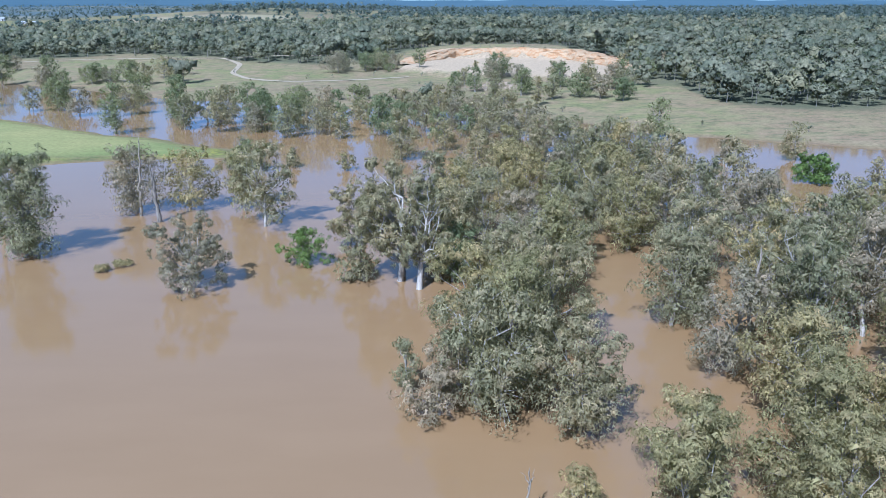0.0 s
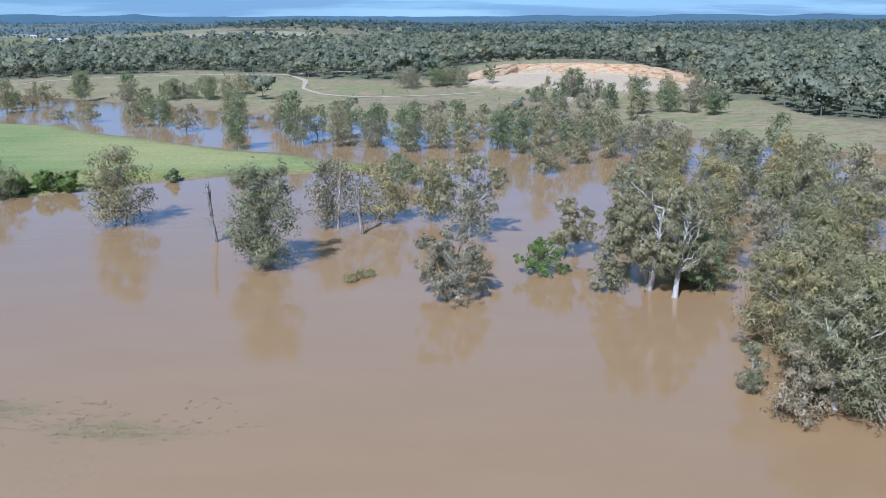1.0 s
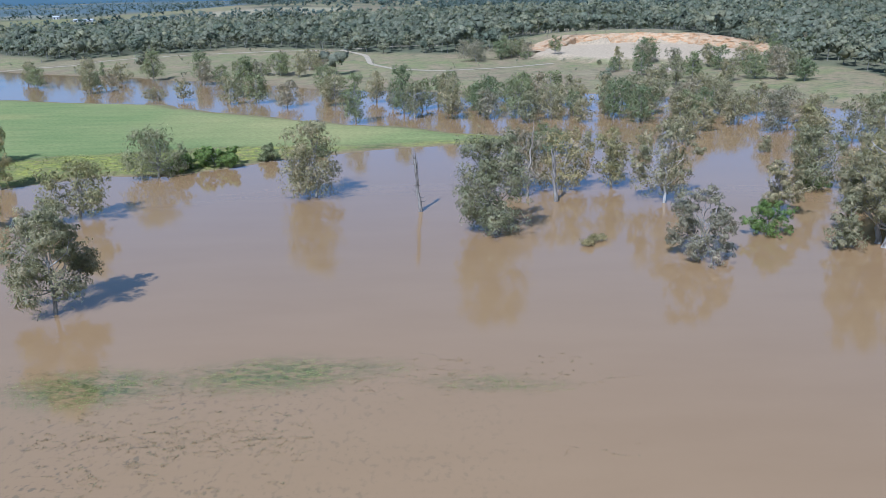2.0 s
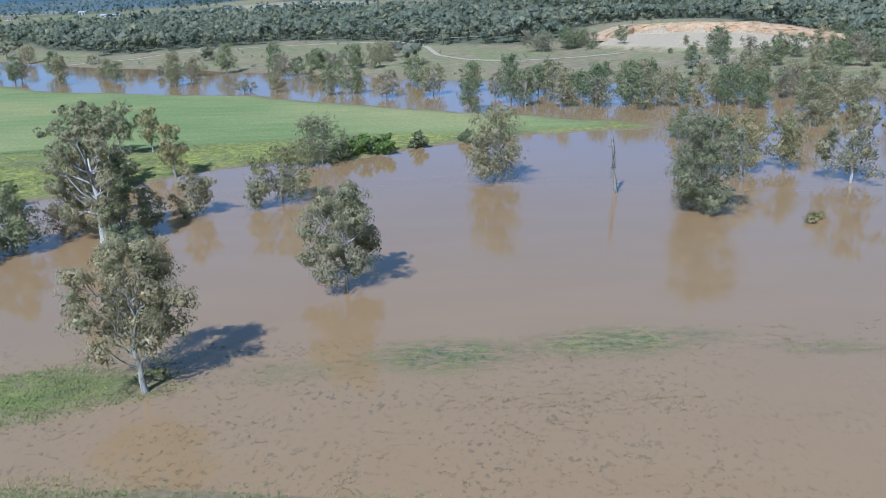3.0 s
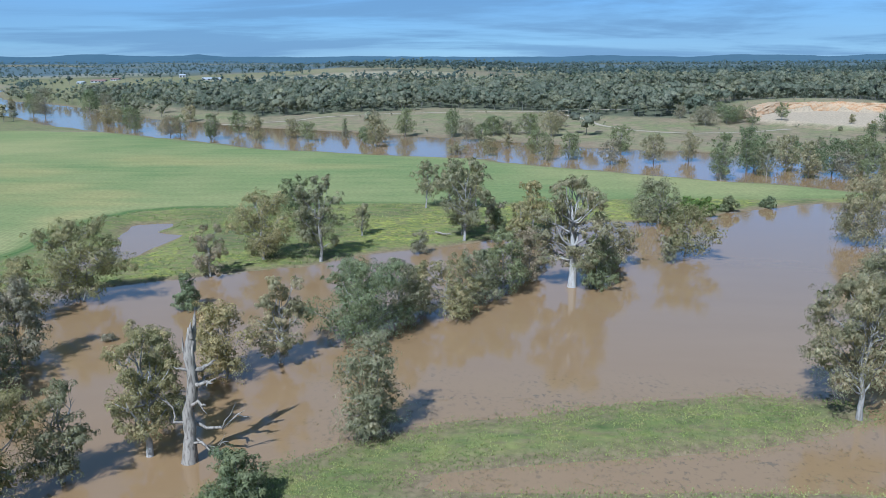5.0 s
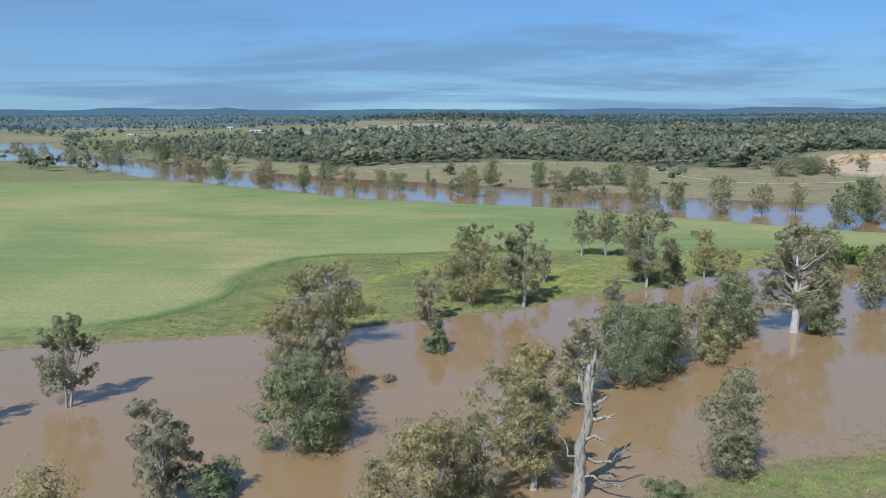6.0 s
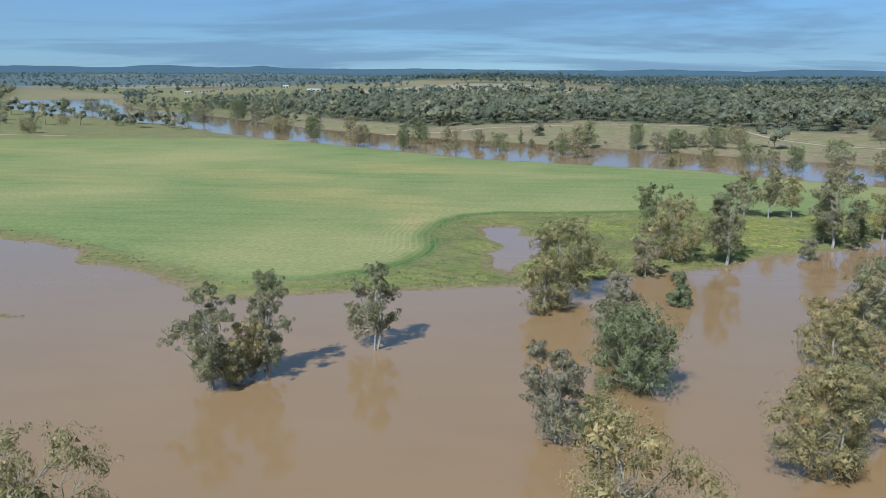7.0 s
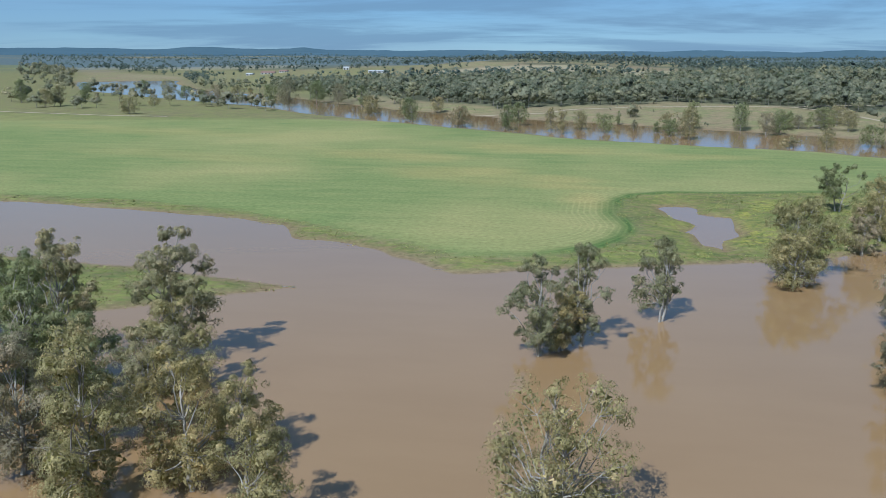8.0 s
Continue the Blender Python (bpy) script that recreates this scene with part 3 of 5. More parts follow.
wx = np.r_[np.linspace(-2650, -230, 14), np.arange(-220, -39, 2.0), np.linspace(-20, 1150, 9)]
wy = np.r_[np.linspace(-600, 10, 5), np.arange(20, 80, 1.5), np.linspace(90, 2400, 14)]
WX, WY = np.meshgrid(wx, wy)
ii = np.arange(len(wy) - 1)[:, None] * len(wx) + np.arange(len(wx) - 1)[None, :]
me = tri_mesh("water", np.stack([WX, WY, WX * 0], -1).reshape(-1, 3), np.concatenate([np.stack([ii, ii + 1, ii + len(wx) + 1], -1).reshape(-1, 3), np.stack([ii, ii + len(wx) + 1, ii + len(wx)], -1).reshape(-1, 3)]), WATER)
shoal = ramp01(WX, -200, -186) * ramp01(-WX, 52, 76) * ramp01(WY, 20, 34) * ramp01(-WY - 0.03 * (WX + 120), -73, -65) * (0.45 + 0.55 * ramp01(-WX, 66, 100))
me.attributes.new("shallow", "FLOAT", "POINT").data.foreach_set("value", shoal.ravel().astype(np.float32))
me.attributes.new("turf", "FLOAT", "POINT").data.foreach_set("value", patch_weight(WX, WY).ravel().astype(np.float32))
tagged(new("water", me), "still brown flood water, heavy with silt", "water", kind="structure")


def ground_at(x, y):
    return float(land_height(np.array([x]), np.array([y]))[0])


# far ranges
bag = Bag()
az = np.radians(np.linspace(-75, 75, 300))
for dist, low, high, seed in ((4750, 36, 60, 31), (4300, 16, 36, 33)):
    x, y = -140 + dist * np.sin(az), dist * np.cos(az)
    top = low + (high - low) * (0.35 + 0.65 * value_noise(az * 180, az * 0, 9, seed)) + 5 * value_noise(az * 180, az * 0, 1.3, seed + 1)
    if dist > 4500:
        top = top + 15 * np.exp(-((np.degrees(az) + 18.9) / 0.9) ** 2) + 12 * np.exp(-((np.degrees(az) + 25) / 3) ** 2)
    v = np.concatenate([np.stack([x, y, top * 0 - 30], -1), np.stack([x, y, 30 + top * 0.75], -1), np.stack([x * 1.02, y * 1.02, top * 0 - 30], -1)])
    n = len(az)
    i = np.arange(n - 1)
    t = [np.stack([i + o, i + 1 + o, i + n + 1 + o], -1) for o in (0, n)] + [np.stack([i + o, i + n + 1 + o, i + n + o], -1) for o in (0, n)]
    bag.add(v, np.concatenate(t))
tagged(new("backdrop", bag.mesh("backdrop", HILLS_HAZE, True)), "low wooded ranges along the skyline, self-lit in haze blue", "hills", kind="structure")


# ---------------------------------------------------------------- trees
count = [0]


def gum(x, y, h, w, leaf=None, c0=0.07, n=None, size=None, lobes=None, lean=0.0, bare=0, trunks=1, fork=0.34, taper=0.52, thick=1.0, open_up=1.0,
        name="gum_tree", label="", category="tree", group="flooded gum trees"):
    """A river gum: pale trunk, crooked limbs to each head of foliage, drooping leaves in clumps; open_up below 1: smaller heads with gaps between."""
    count[0] += 1
    rng = np.random.default_rng(1000 + count[0])
    leaf = leaf or ((LEAF, LEAF, LEAF_OLIVE, LEAF_GREY)[count[0] % 4] if y < 215 else (LEAF, LEAF_DARK, LEAF_GREY, LEAF_DARK, LEAF)[count[0] % 5])
    if n is None:
        n = int(np.clip(w * h * (190 if y < 42 else 164 if y < 62 else 132 if y < 90 else 98 if y < 130 else 46 if y < 215 else 25), 260, 26000) * (0.6 if x > 28 else 1))
    if size is None:
        size = (0.20 if y < 42 else 0.25 if y < 62 else 0.30 if y < 90 else 0.35 if y < 130 else 0.48 if y < 215 else 0.62) * (1.2 if x > 28 else 1)
    z0 = max(ground_at(x, y), -0.9)
    base = new(name)
    base.location = (x, y, max(z0, 0.0))
    dz = min(z0, 0.0)
    tilt = rng.normal(0, 0.03, 2) + np.array([lean, 0])
    if y < 42 and x < -250:
        open_up = min(open_up, 0.82)
    nl = lobes or int(np.clip(12 + w * h / 8, 15, 30))
    mean = 0.5 * math.sqrt(w * h * (1 - c0)) * 0.37 * open_up
    heads = []
    arms = int(rng.integers(3, 6))
    arm_turn = rng.uniform(0, 6.28) + np.arange(arms) * 6.283 / arms + rng.uniform(-0.45, 0.45, arms)
    arm_top = rng.uniform(0.58, 1.0, arms)
    arm_top[int(rng.integers(arms))] = 1.0
    arm_reach = rng.uniform(0.80, 1.22, arms)
    for k in range(nl):
        s = (k + 0.5 + rng.uniform(-0.35, 0.35)) / nl
        r = min(mean * rng.uniform(0.80, 1.30) * (1.18 - 0.42 * s), w * 0.36)
        full = math.sqrt(max(0.04, 1 - ((s - 0.46) / (0.72 if s < 0.46 else taper + 0.12)) ** 2))
        a = k * 2.39996 + rng.uniform(-0.5, 0.5) + count[0]
        out = max(0.0, w * 0.61 * full - r * 0.9) * rng.uniform(0.6, 1.08)
        if k % 4 == 1:
            out *= 0.35
        elif k % 4:
            m = k % arms
            a = arm_turn[m] + rng.uniform(-0.32, 0.32)
            out *= arm_reach[m]
            s *= arm_top[m]
        zc = h * (c0 + (1 - c0) * s)
        zc = min(max(zc, r * 0.7 + c0 * h * 0.6), h - r * 0.85)
        heads.append((np.array([math.cos(a) * out + tilt[0] * zc, math.sin(a) * out + tilt[1] * zc, zc]), r))
    wood, crown = Bag(), Bag()
    rad = (0.011 * h + 0.10) * thick
    stems = []
    for k in range(trunks):
        a = rng.uniform(0, 6.28)
        foot = np.array([math.cos(a), math.sin(a), 0]) * (0 if trunks == 1 else rad * 2.2)
        top = np.array([tilt[0] * h * 0.7, tilt[1] * h * 0.7, h * 0.72]) + foot * (1 + 2.5 * (trunks > 1)) + rng.normal(0, 0.03 * w, 3) * np.array([1, 1, 0])
        line = bend(foot + np.array([0, 0, dz - 0.3]), top, rng, 0.05, 8)
        tube(wood, line, rad / trunks ** 0.4 * np.array([1.45, 1.08, 0.95, 0.82, 0.66, 0.5, 0.36, 0.2]), 8 if y < 130 else 5)
        stems.append(line)
    for c, r in heads:
        line = stems[rng.integers(len(stems))]
        start_z = np.clip(c[2] * rng.uniform(0.45, 0.75), fork * h * 0.6, h * 0.66)
        k = int(np.argmin(np.abs(line[:, 2] - start_z)))
        limb = bend(line[k], c + np.array([0, 0, r * 0.3]), rng, 0.16, 5)
        thin = rad * (0.55 - 0.35 * k / 8) * np.array([1.0, 0.8, 0.62, 0.42, 0.2])
        if y < 130:
            tube(wood, limb, thin, 4)
        else:
            tube(wood, limb[::2], thin[::2], 3, False)
        # clumps of hanging leaves over the head, and coarse sprays inside it that close it up
        nc = max(8, int(15 * (r / 1.7) ** 1.3))
        per = max(5, int(0.92 * n / nl / nc))
        dirs = rng.normal(0, 1, (nc, 3)) + np.array([0, 0, 0.25])
        dirs /= np.linalg.norm(dirs, axis=1)[:, None]
        reach = np.where(rng.random((nc, 1)) < 0.16, rng.uniform(1.0, 1.30, (nc, 1)), rng.uniform(0.45, 0.98, (nc, 1)))
        cl = c + dirs * r * reach * np.array([1, 1, 0.85])
        low = cl[:, 2] < 0.35
        cl[low, 2] = 0.35 + rng.uniform(0, 0.4, int(low.sum()))
        if y < 130:
            for q in cl[rng.random(nc) < 0.2]:
                tube(wood, np.stack([limb[3], (limb[3] + q) / 2 + rng.normal(0, 0.1, 3), q]), rad * np.array([0.16, 0.1, 0.03]), 3, False)
        rc = np.clip(r * rng.uniform(0.26, 0.44, (nc, 1, 1)), 0.42, 1.5)
        p = rng.normal(0, 1, (nc, per, 3)) + np.array([0, 0, 0.40]) + dirs[:, None] * 0.4
        p /= np.linalg.norm(p, axis=2)[..., None]
        face = p * 0.8 + dirs[:, None] * 0.6 + np.array([0, 0, 0.12])
        face /= np.linalg.norm(face, axis=2)[..., None] + 1e-9
        p = cl[:, None] + p * rc * rng.uniform(0.2, 1.0, (nc, per, 1)) ** 0.45 * np.array([1.0, 1.0, 0.85])
        p[..., 2] = np.maximum(p[..., 2], 0.25)
        leaves(crown, p.reshape(-1, 3), rng, size, size * 0.42, 0.9, face.reshape(-1, 3), 0.36, 0.45 if y < 130 else 0.28)
        ni = max(12, int(0.09 * n / nl))
        d = rng.normal(0, 1, (ni, 3))
        d /= np.linalg.norm(d, axis=1)[:, None]
        p = c + d * r * rng.uniform(0.22, 0.64, (ni, 1)) * np.array([1, 1, 0.85])
        p[:, 2] = np.maximum(p[:, 2], 0.6)
        leaves(crown, p, rng, min(0.62, 0.28 * r), min(0.40, 0.18 * r), 0.5, d, 0.6)
    for k in range(bare):
        line = stems[k % len(stems)]
        a = rng.uniform(0, 6.28)
        p0 = line[5 + k % 2]
        p1 = p0 + np.array([math.cos(a) * w * 0.32, math.sin(a) * w * 0.32, h * rng.uniform(0.2, 0.36)])
        b1 = bend(p0, p1, rng, 0.14, 6)
        limb_bag = Bag()
        tube(limb_bag, b1, min(rad, 0.26) * np.array([0.46, 0.38, 0.30, 0.22, 0.14, 0.05]), 5)
        for j in (2, 3, 4):
            tube(limb_bag, bend(b1[j], b1[j] + rng.normal(0, 0.09 * w, 3) + np.array([0, 0, 0.8]), rng, 0.1, 4), min(rad, 0.26) * np.array([0.18, 0.13, 0.09, 0.03]), 4)
        child("bare_branch", limb_bag.mesh("bare_branch", BARK_PALE, True), base, "bleached bare branch")
    child("trunk", wood.mesh("trunk", BARK_PALE if thick > 1.1 or bare > 1 else BARK, True), base)
    child("crown", crown.mesh("crown", leaf), base)
    if not label:
        tone = {"gum_leaf": "grey-green", "olive_leaf": "olive-green", "grey_leaf": "grey-olive", "dark_leaf": "dark green", "willow_leaf": "bright green"}[leaf.name]
        wet = z0 < 0.02
        label = f"{'tall' if h > 13 else 'small' if h < 7 else 'medium-sized'} gum tree with {tone} leaves standing in {'brown flood water' if wet else 'grass'}"
    return tagged(base, label, category, group)


# gums in the near lagoon and along its banks
gum(-94.7, 142.6, 14.9, 12.9, c0=0.03, leaf=LEAF)
gum(-63.2, 117.0, 16.2, 12.4, c0=0.03, bare=1, leaf=LEAF)
gum(-56.0, 142.2, 12.8, 10.4, c0=0.05, bare=3)
gum(-37.6, 146.0, 11.5, 8.0, c0=0.12, leaf=LEAF_OLIVE)
gum(-30.9, 132.8, 14.6, 11.2, c0=0.15, bare=3, leaf=LEAF, lobes=26, open_up=0.78)
gum(-34.4, 101.7, 10.1, 10.3, c0=0.06, leaf=LEAF_GREY, trunks=3, lobes=26, open_up=0.78)
gum(-15.1, 122.9, 9.5, 8.4, c0=0.2, trunks=2, leaf=LEAF, bare=1, lobes=24, open_up=0.75)
gum(-7.5, 105.4, 16.9, 11.6, c0=0.30, bare=4, trunks=2, thick=1.8, leaf=LEAF, lobes=36, open_up=0.72)
gum(-4.2, 100.9, 14.6, 7.6, c0=0.26, bare=3, thick=1.5, leaf=LEAF, lean=0.05, lobes=26, open_up=0.75)
gum(-132.1, 164.9, 10.8, 13.6, c0=0.03, leaf=LEAF)
gum(-45.3, 184.0, 7.0, 10.7, c0=0.02, leaf=LEAF_DARK)
gum(-158.8, 109.6, 18.5, 11.6, c0=0.22, bare=5, thick=2.3, leaf=LEAF, lobes=36, open_up=0.68)
gum(-155.1, 108.8, 9.5, 6.8, c0=0.02, leaf=LEAF_DARK)
gum(-148.5, 124.4, 8.6, 7.6, c0=0.02, leaf=LEAF)
gum(-179.5, 93.9, 8.6, 10.0, c0=0.03, leaf=LEAF_OLIVE)
gum(-170.3, 104.7, 10.6, 9.4, c0=0.03, leaf=LEAF_DARK)
gum(-190.9, 84.1, 11.1, 13.6, c0=0.03, leaf=LEAF_DARK)
gum(-214.7, 125.2, 12.9, 10.6, c0=0.05)
gum(-204.0, 125.8, 16.2, 9.1, c0=0.2, bare=1, leaf=LEAF, lobes=26, open_up=0.75)
gum(-198.8, 145.5, 6.8, 4.0, c0=0.25)
gum(-177.1, 144.1, 17.2, 11.2, c0=0.22, bare=1, lobes=28, open_up=0.72)
gum(-134.9, 58.7, 15.4, 11.0, c0=0.30, leaf=LEAF, taper=0.62, lean=0.02, lobes=32)
gum(-118.2, 85.0, 13.4, 11.4, c0=0.16, bare=1, leaf=LEAF, lobes=22)
gum(-138.7, 126.7, 5.3, 3.5, c0=0.05, leaf=LEAF)
gum(-134.8, 130.6, 10.6, 11.5, c0=0.12, lean=0.08, leaf=LEAF_OLIVE)
gum(-185.3, 53.2, 11.5, 7.4, c0=0.0, leaf=LEAF, lean=0.09, lobes=28)
gum(-204.7, 68.0, 9.6, 8.2, c0=0.05, leaf=LEAF_OLIVE)
gum(-199.4, 73.5, 11.6, 6.6, c0=0.15, bare=2, thick=1.3, leaf=LEAF, lobes=24, open_up=0.8)
gum(-206.3, 48.6, 12.7, 7.1, c0=0.22, thick=1.4, leaf=LEAF_OLIVE, lobes=26, open_up=0.75)
gum(-195.6, 39.1, 5.3, 5.2, c0=0.02, leaf=LEAF_DARK)
gum(-221.6, 114.7, 9.6, 6.2, c0=0.1)
gum(-238.6, 16.5, 15.0, 13.6, c0=0.03, leaf=LEAF_OLIVE, n=22000, lobes=30)
gum(-241.6, 43.0, 10.4, 8.8, c0=0.1, leaf=LEAF_GREY, lobes=26, open_up=0.75)
gum(-231.4, 56.7, 10.8, 10.6, c0=0.01, taper=0.40, leaf=LEAF_DARK, n=17000, lobes=24)
gum(-231.9, 72.2, 11.1, 7.1, c0=0.1, leaf=LEAF_GREY)
gum(-241.2, 89.6, 9.4, 7.6, c0=0.04, trunks=2, leaf=LEAF_OLIVE)
gum(-177.6, 148.6, 10.7, 6.0, c0=0.15)
gum(-161.8, 155.7, 11.6, 6.7, c0=0.18)
gum(-281.4, 53.1, 12.7, 7.9, c0=0.12, leaf=LEAF, lobes=28, open_up=0.72)
gum(-276.0, 57.4, 13.6, 6.4, c0=0.12, leaf=LEAF, lobes=26, open_up=0.72)
gum(-264.8, 69.5, 11.8, 7.0, c0=0.2, trunks=2, leaf=LEAF, lobes=24, open_up=0.8)
gum(-279.8, 13.5, 13.4, 10.4, c0=0.06, taper=0.72, leaf=LEAF_OLIVE, trunks=3, n=19000, lobes=44, open_up=0.9)
gum(-213.2, 154.9, 11.4, 11.4, c0=0.3, trunks=2, leaf=LEAF_DARK, lobes=26, open_up=0.7)
gum(-324.7, 44.9, 17.5, 8.7, c0=0.12, leaf=LEAF, lobes=28, open_up=0.75)
gum(-333.7, 36.5, 17.9, 7.5, c0=0.18, bare=1, leaf=LEAF, lobes=26, open_up=0.75)
gum(-334.3, 30.3, 16.2, 6.3, c0=0.12, leaf=LEAF_DARK)
gum(-310.3, 16.3, 13.7, 7.6, c0=0.05, leaf=LEAF_OLIVE)
gum(-317.4, 12.6, 16.4, 7.9, c0=0.05, leaf=LEAF_OLIVE)
gum(-4.5, 71.4, 5.6, 2.7, c0=0.02, leaf=LEAF)
gum(-47.5, 145.0, 11.5, 10.0, c0=0.05)
gum(-166.0, 113.5, 9.0, 8.0, c0=0.02)
gum(-153.0, 114.0, 8.0, 6.0, c0=0.02, leaf=LEAF)
gum(-175.0, 99.5, 8.5, 8.0, c0=0.03)
gum(-166.5, 121.0, 12.5, 6.0, c0=0.25, bare=1)
gum(-186.0, 90.0, 9.5, 8.0, c0=0.03, leaf=LEAF)
gum(-187.0, 178.0, 12.0, 7.0, c0=0.32, thick=0.8)
gum(-181.0, 177.0, 12.6, 7.0, c0=0.32, thick=0.8)
gum(-174.5, 179.5, 10.8, 6.5, c0=0.3, thick=0.8)
gum(-170.5, 149.5, 8.0, 5.0, c0=0.12)
gum(-216.8, 38.0, 11.6, 10.0, c0=0.08, leaf=LEAF_OLIVE, trunks=2)
gum(-212.3, 43.5, 9.6, 5.5, c0=0.1, bare=2)
gum(-209.5, 56.5, 10.5, 7.0, c0=0.05, leaf=LEAF_OLIVE)
gum(-237.4, 99.5, 13.4, 13.0, c0=0.08, trunks=3, leaf=LEAF_OLIVE, lobes=26, bare=1)
gum(-278.5, 55.3, 8.0, 6.0, c0=0.04, leaf=LEAF_OLIVE)
gum(-232.0, 64.5, 9.5, 8.0, c0=0.03, leaf=LEAF)
# the copse on the western shore
gum(-318.5, 25.5, 11.5, 8.0, c0=0.05, leaf=LEAF)
gum(-326.5, 17.0, 13.5, 9.0, c0=0.05)
gum(-328.0, 29.5, 11.8, 8.0, c0=0.05, leaf=LEAF_DARK)
gum(-341.0, 41.0, 15.0, 8.5, c0=0.1, leaf=LEAF_DARK)
gum(-345.0, 29.5, 14.5, 9.0, c0=0.08, leaf=LEAF)
gum(-337.0, 20.5, 14.0, 9.0, c0=0.08, leaf=LEAF_OLIVE)
gum(-321.5, 36.0, 11.0, 8.0, c0=0.05, leaf=LEAF_OLIVE)
gum(-308.5, 24.0, 9.0, 7.0, c0=0.05, leaf=LEAF_OLIVE)
gum(-303.0, 10.5, 11.0, 7.5, c0=0.05, leaf=LEAF_OLIVE)
gum(-352.0, 40.0, 14.0, 8.5, c0=0.1)
gum(-355.0, 50.0, 12.0, 8.0, c0=0.1)
# the large spreading gums at the eastern wood's edge
gum(3.4, 67.5, 12.8, 12.5, c0=0.02, leaf=LEAF, thick=1.7, trunks=2, lobes=24)
gum(26.0, 88.0, 12.5, 9.0, c0=0.05, leaf=LEAF, bare=1)
gum(28.5, 76.0, 11.5, 8.5, c0=0.04, leaf=LEAF_GREY)
gum(30.0, 66.0, 11.0, 9.0, c0=0.05, leaf=LEAF_OLIVE)
gum(10.0, 64.0, 11.0, 9.0, c0=0.06, leaf=LEAF)
gum(6.0, 71.5, 13.8, 11.5, c0=0.08, leaf=LEAF_OLIVE)
gum(-1.2, 66.5, 6.5, 6.5, c0=0.03, leaf=LEAF_GREY)
gum(18.0, 54.5, 9.0, 7.5, c0=0.04, leaf=LEAF_OLIVE)
gum(26.5, 52.5, 12.5, 10.0, c0=0.05, leaf=LEAF_OLIVE)
gum(9.0, 48.5, 5.2, 6.0, c0=0.04, leaf=LEAF_OLIVE)
gum(6.5, 90.5, 12.5, 10.5, c0=0.05, leaf=LEAF, lean=0.05)
gum(12.0, 96.5, 13.5, 10.5, c0=0.08, leaf=LEAF_OLIVE, bare=1)
gum(3.5, 81.0, 12.5, 9.5, c0=0.06, leaf=LEAF_OLIVE)
gum(10.5, 80.5, 13.0, 9.5, c0=0.06, leaf=LEAF)
gum(-1.0, 108.5, 13.0, 9.0, c0=0.05, leaf=LEAF)
gum(-12.0, 104.5, 8.0, 6.0, c0=0.02, leaf=LEAF)
gum(0.5, 104.0, 8.0, 7.0, c0=0.02, leaf=LEAF_DARK)
gum(5.5, 116.0, 13.5, 10.0, c0=0.06, leaf=LEAF, bare=1)
gum(1.0, 126.0, 12.5, 9.5, c0=0.06, leaf=LEAF_OLIVE)
gum(-1.5, 140.0, 12.0, 9.0, c0=0.06)
gum(7.0, 158.0, 12.0, 9.5, c0=0.06)
gum(14.0, 178.0, 11.0, 9.0, c0=0.06)
# gums on the river and its flooded margins
gum(-396.2, 482.1, 9.5, 12.0, c0=0.12, group="trees along the river")
gum(-365.0, 433.2, 12.2, 10.8, c0=0.12, group="trees along the river")
gum(-329.2, 402.1, 10.4, 10.0, c0=0.12, group="trees along the river")
gum(-304.7, 381.0, 12.5, 7.9, c0=0.12, group="trees along the river")
gum(-298.6, 403.7, 12.8, 9.6, c0=0.12, group="trees along the river")
gum(-280.7, 371.7, 11.9, 6.2, c0=0.12, group="trees along the river")
gum(-266.8, 384.1, 9.8, 9.9, c0=0.12, group="trees along the river")
gum(-254.3, 366.8, 9.7, 9.7, c0=0.12, group="trees along the river")
gum(-238.8, 382.2, 5.2, 4.5, c0=0.12, group="trees along the river")
gum(-229.1, 371.1, 5.6, 4.1, c0=0.12, group="trees along the river")
gum(-221.6, 381.9, 9.9, 9.8, c0=0.12, group="trees along the river")
gum(-218.4, 338.6, 15.0, 9.3, c0=0.12, group="trees along the river")
gum(-185.4, 385.7, 14.4, 9.6, c0=0.12, group="trees along the river")
gum(-178.0, 365.2, 11.5, 9.6, c0=0.12, group="trees along the river")
gum(-170.9, 369.4, 8.7, 9.5, c0=0.12, group="trees along the river")
gum(-182.0, 308.9, 5.1, 7.7, c0=0.12, group="trees along the river")
gum(-169.0, 304.7, 8.4, 6.7, c0=0.12, group="trees along the river")
gum(-148.5, 314.5, 9.8, 10.8, c0=0.12, group="trees along the river")
gum(-232.6, 452.4, 7.9, 7.0, c0=0.12, group="trees along the river")
gum(-243.6, 416.3, 8.0, 3.3, c0=0.12, group="trees along the river")
gum(-541.5, 435.1, 10.4, 13.8, c0=0.12, group="trees along the river")
gum(-561.7, 508.5, 8.7, 8.2, c0=0.12, group="trees along the river")
gum(-645.3, 560.2, 15.3, 11.0, c0=0.12, group="trees along the river")
gum(-612.3, 519.8, 9.4, 5.4, c0=0.12, group="trees along the river")
gum(-683.8, 536.3, 17.8, 11.7, c0=0.12, group="trees along the river")
gum(-632.7, 488.2, 13.6, 11.6, c0=0.12, group="trees along the river")
gum(-630.1, 502.2, 15.1, 10.7, c0=0.12, group="trees along the river")
gum(-592.2, 626.0, 11.9, 16.0, c0=0.12, group="trees along the river")
gum(-524.4, 531.2, 15.5, 12.1, c0=0.12, group="trees along the river")
gum(-540.3, 542.7, 11.7, 7.0, c0=0.12, group="trees along the river")
gum(-518.9, 555.7, 15.2, 11.3, c0=0.12, group="trees along the river")
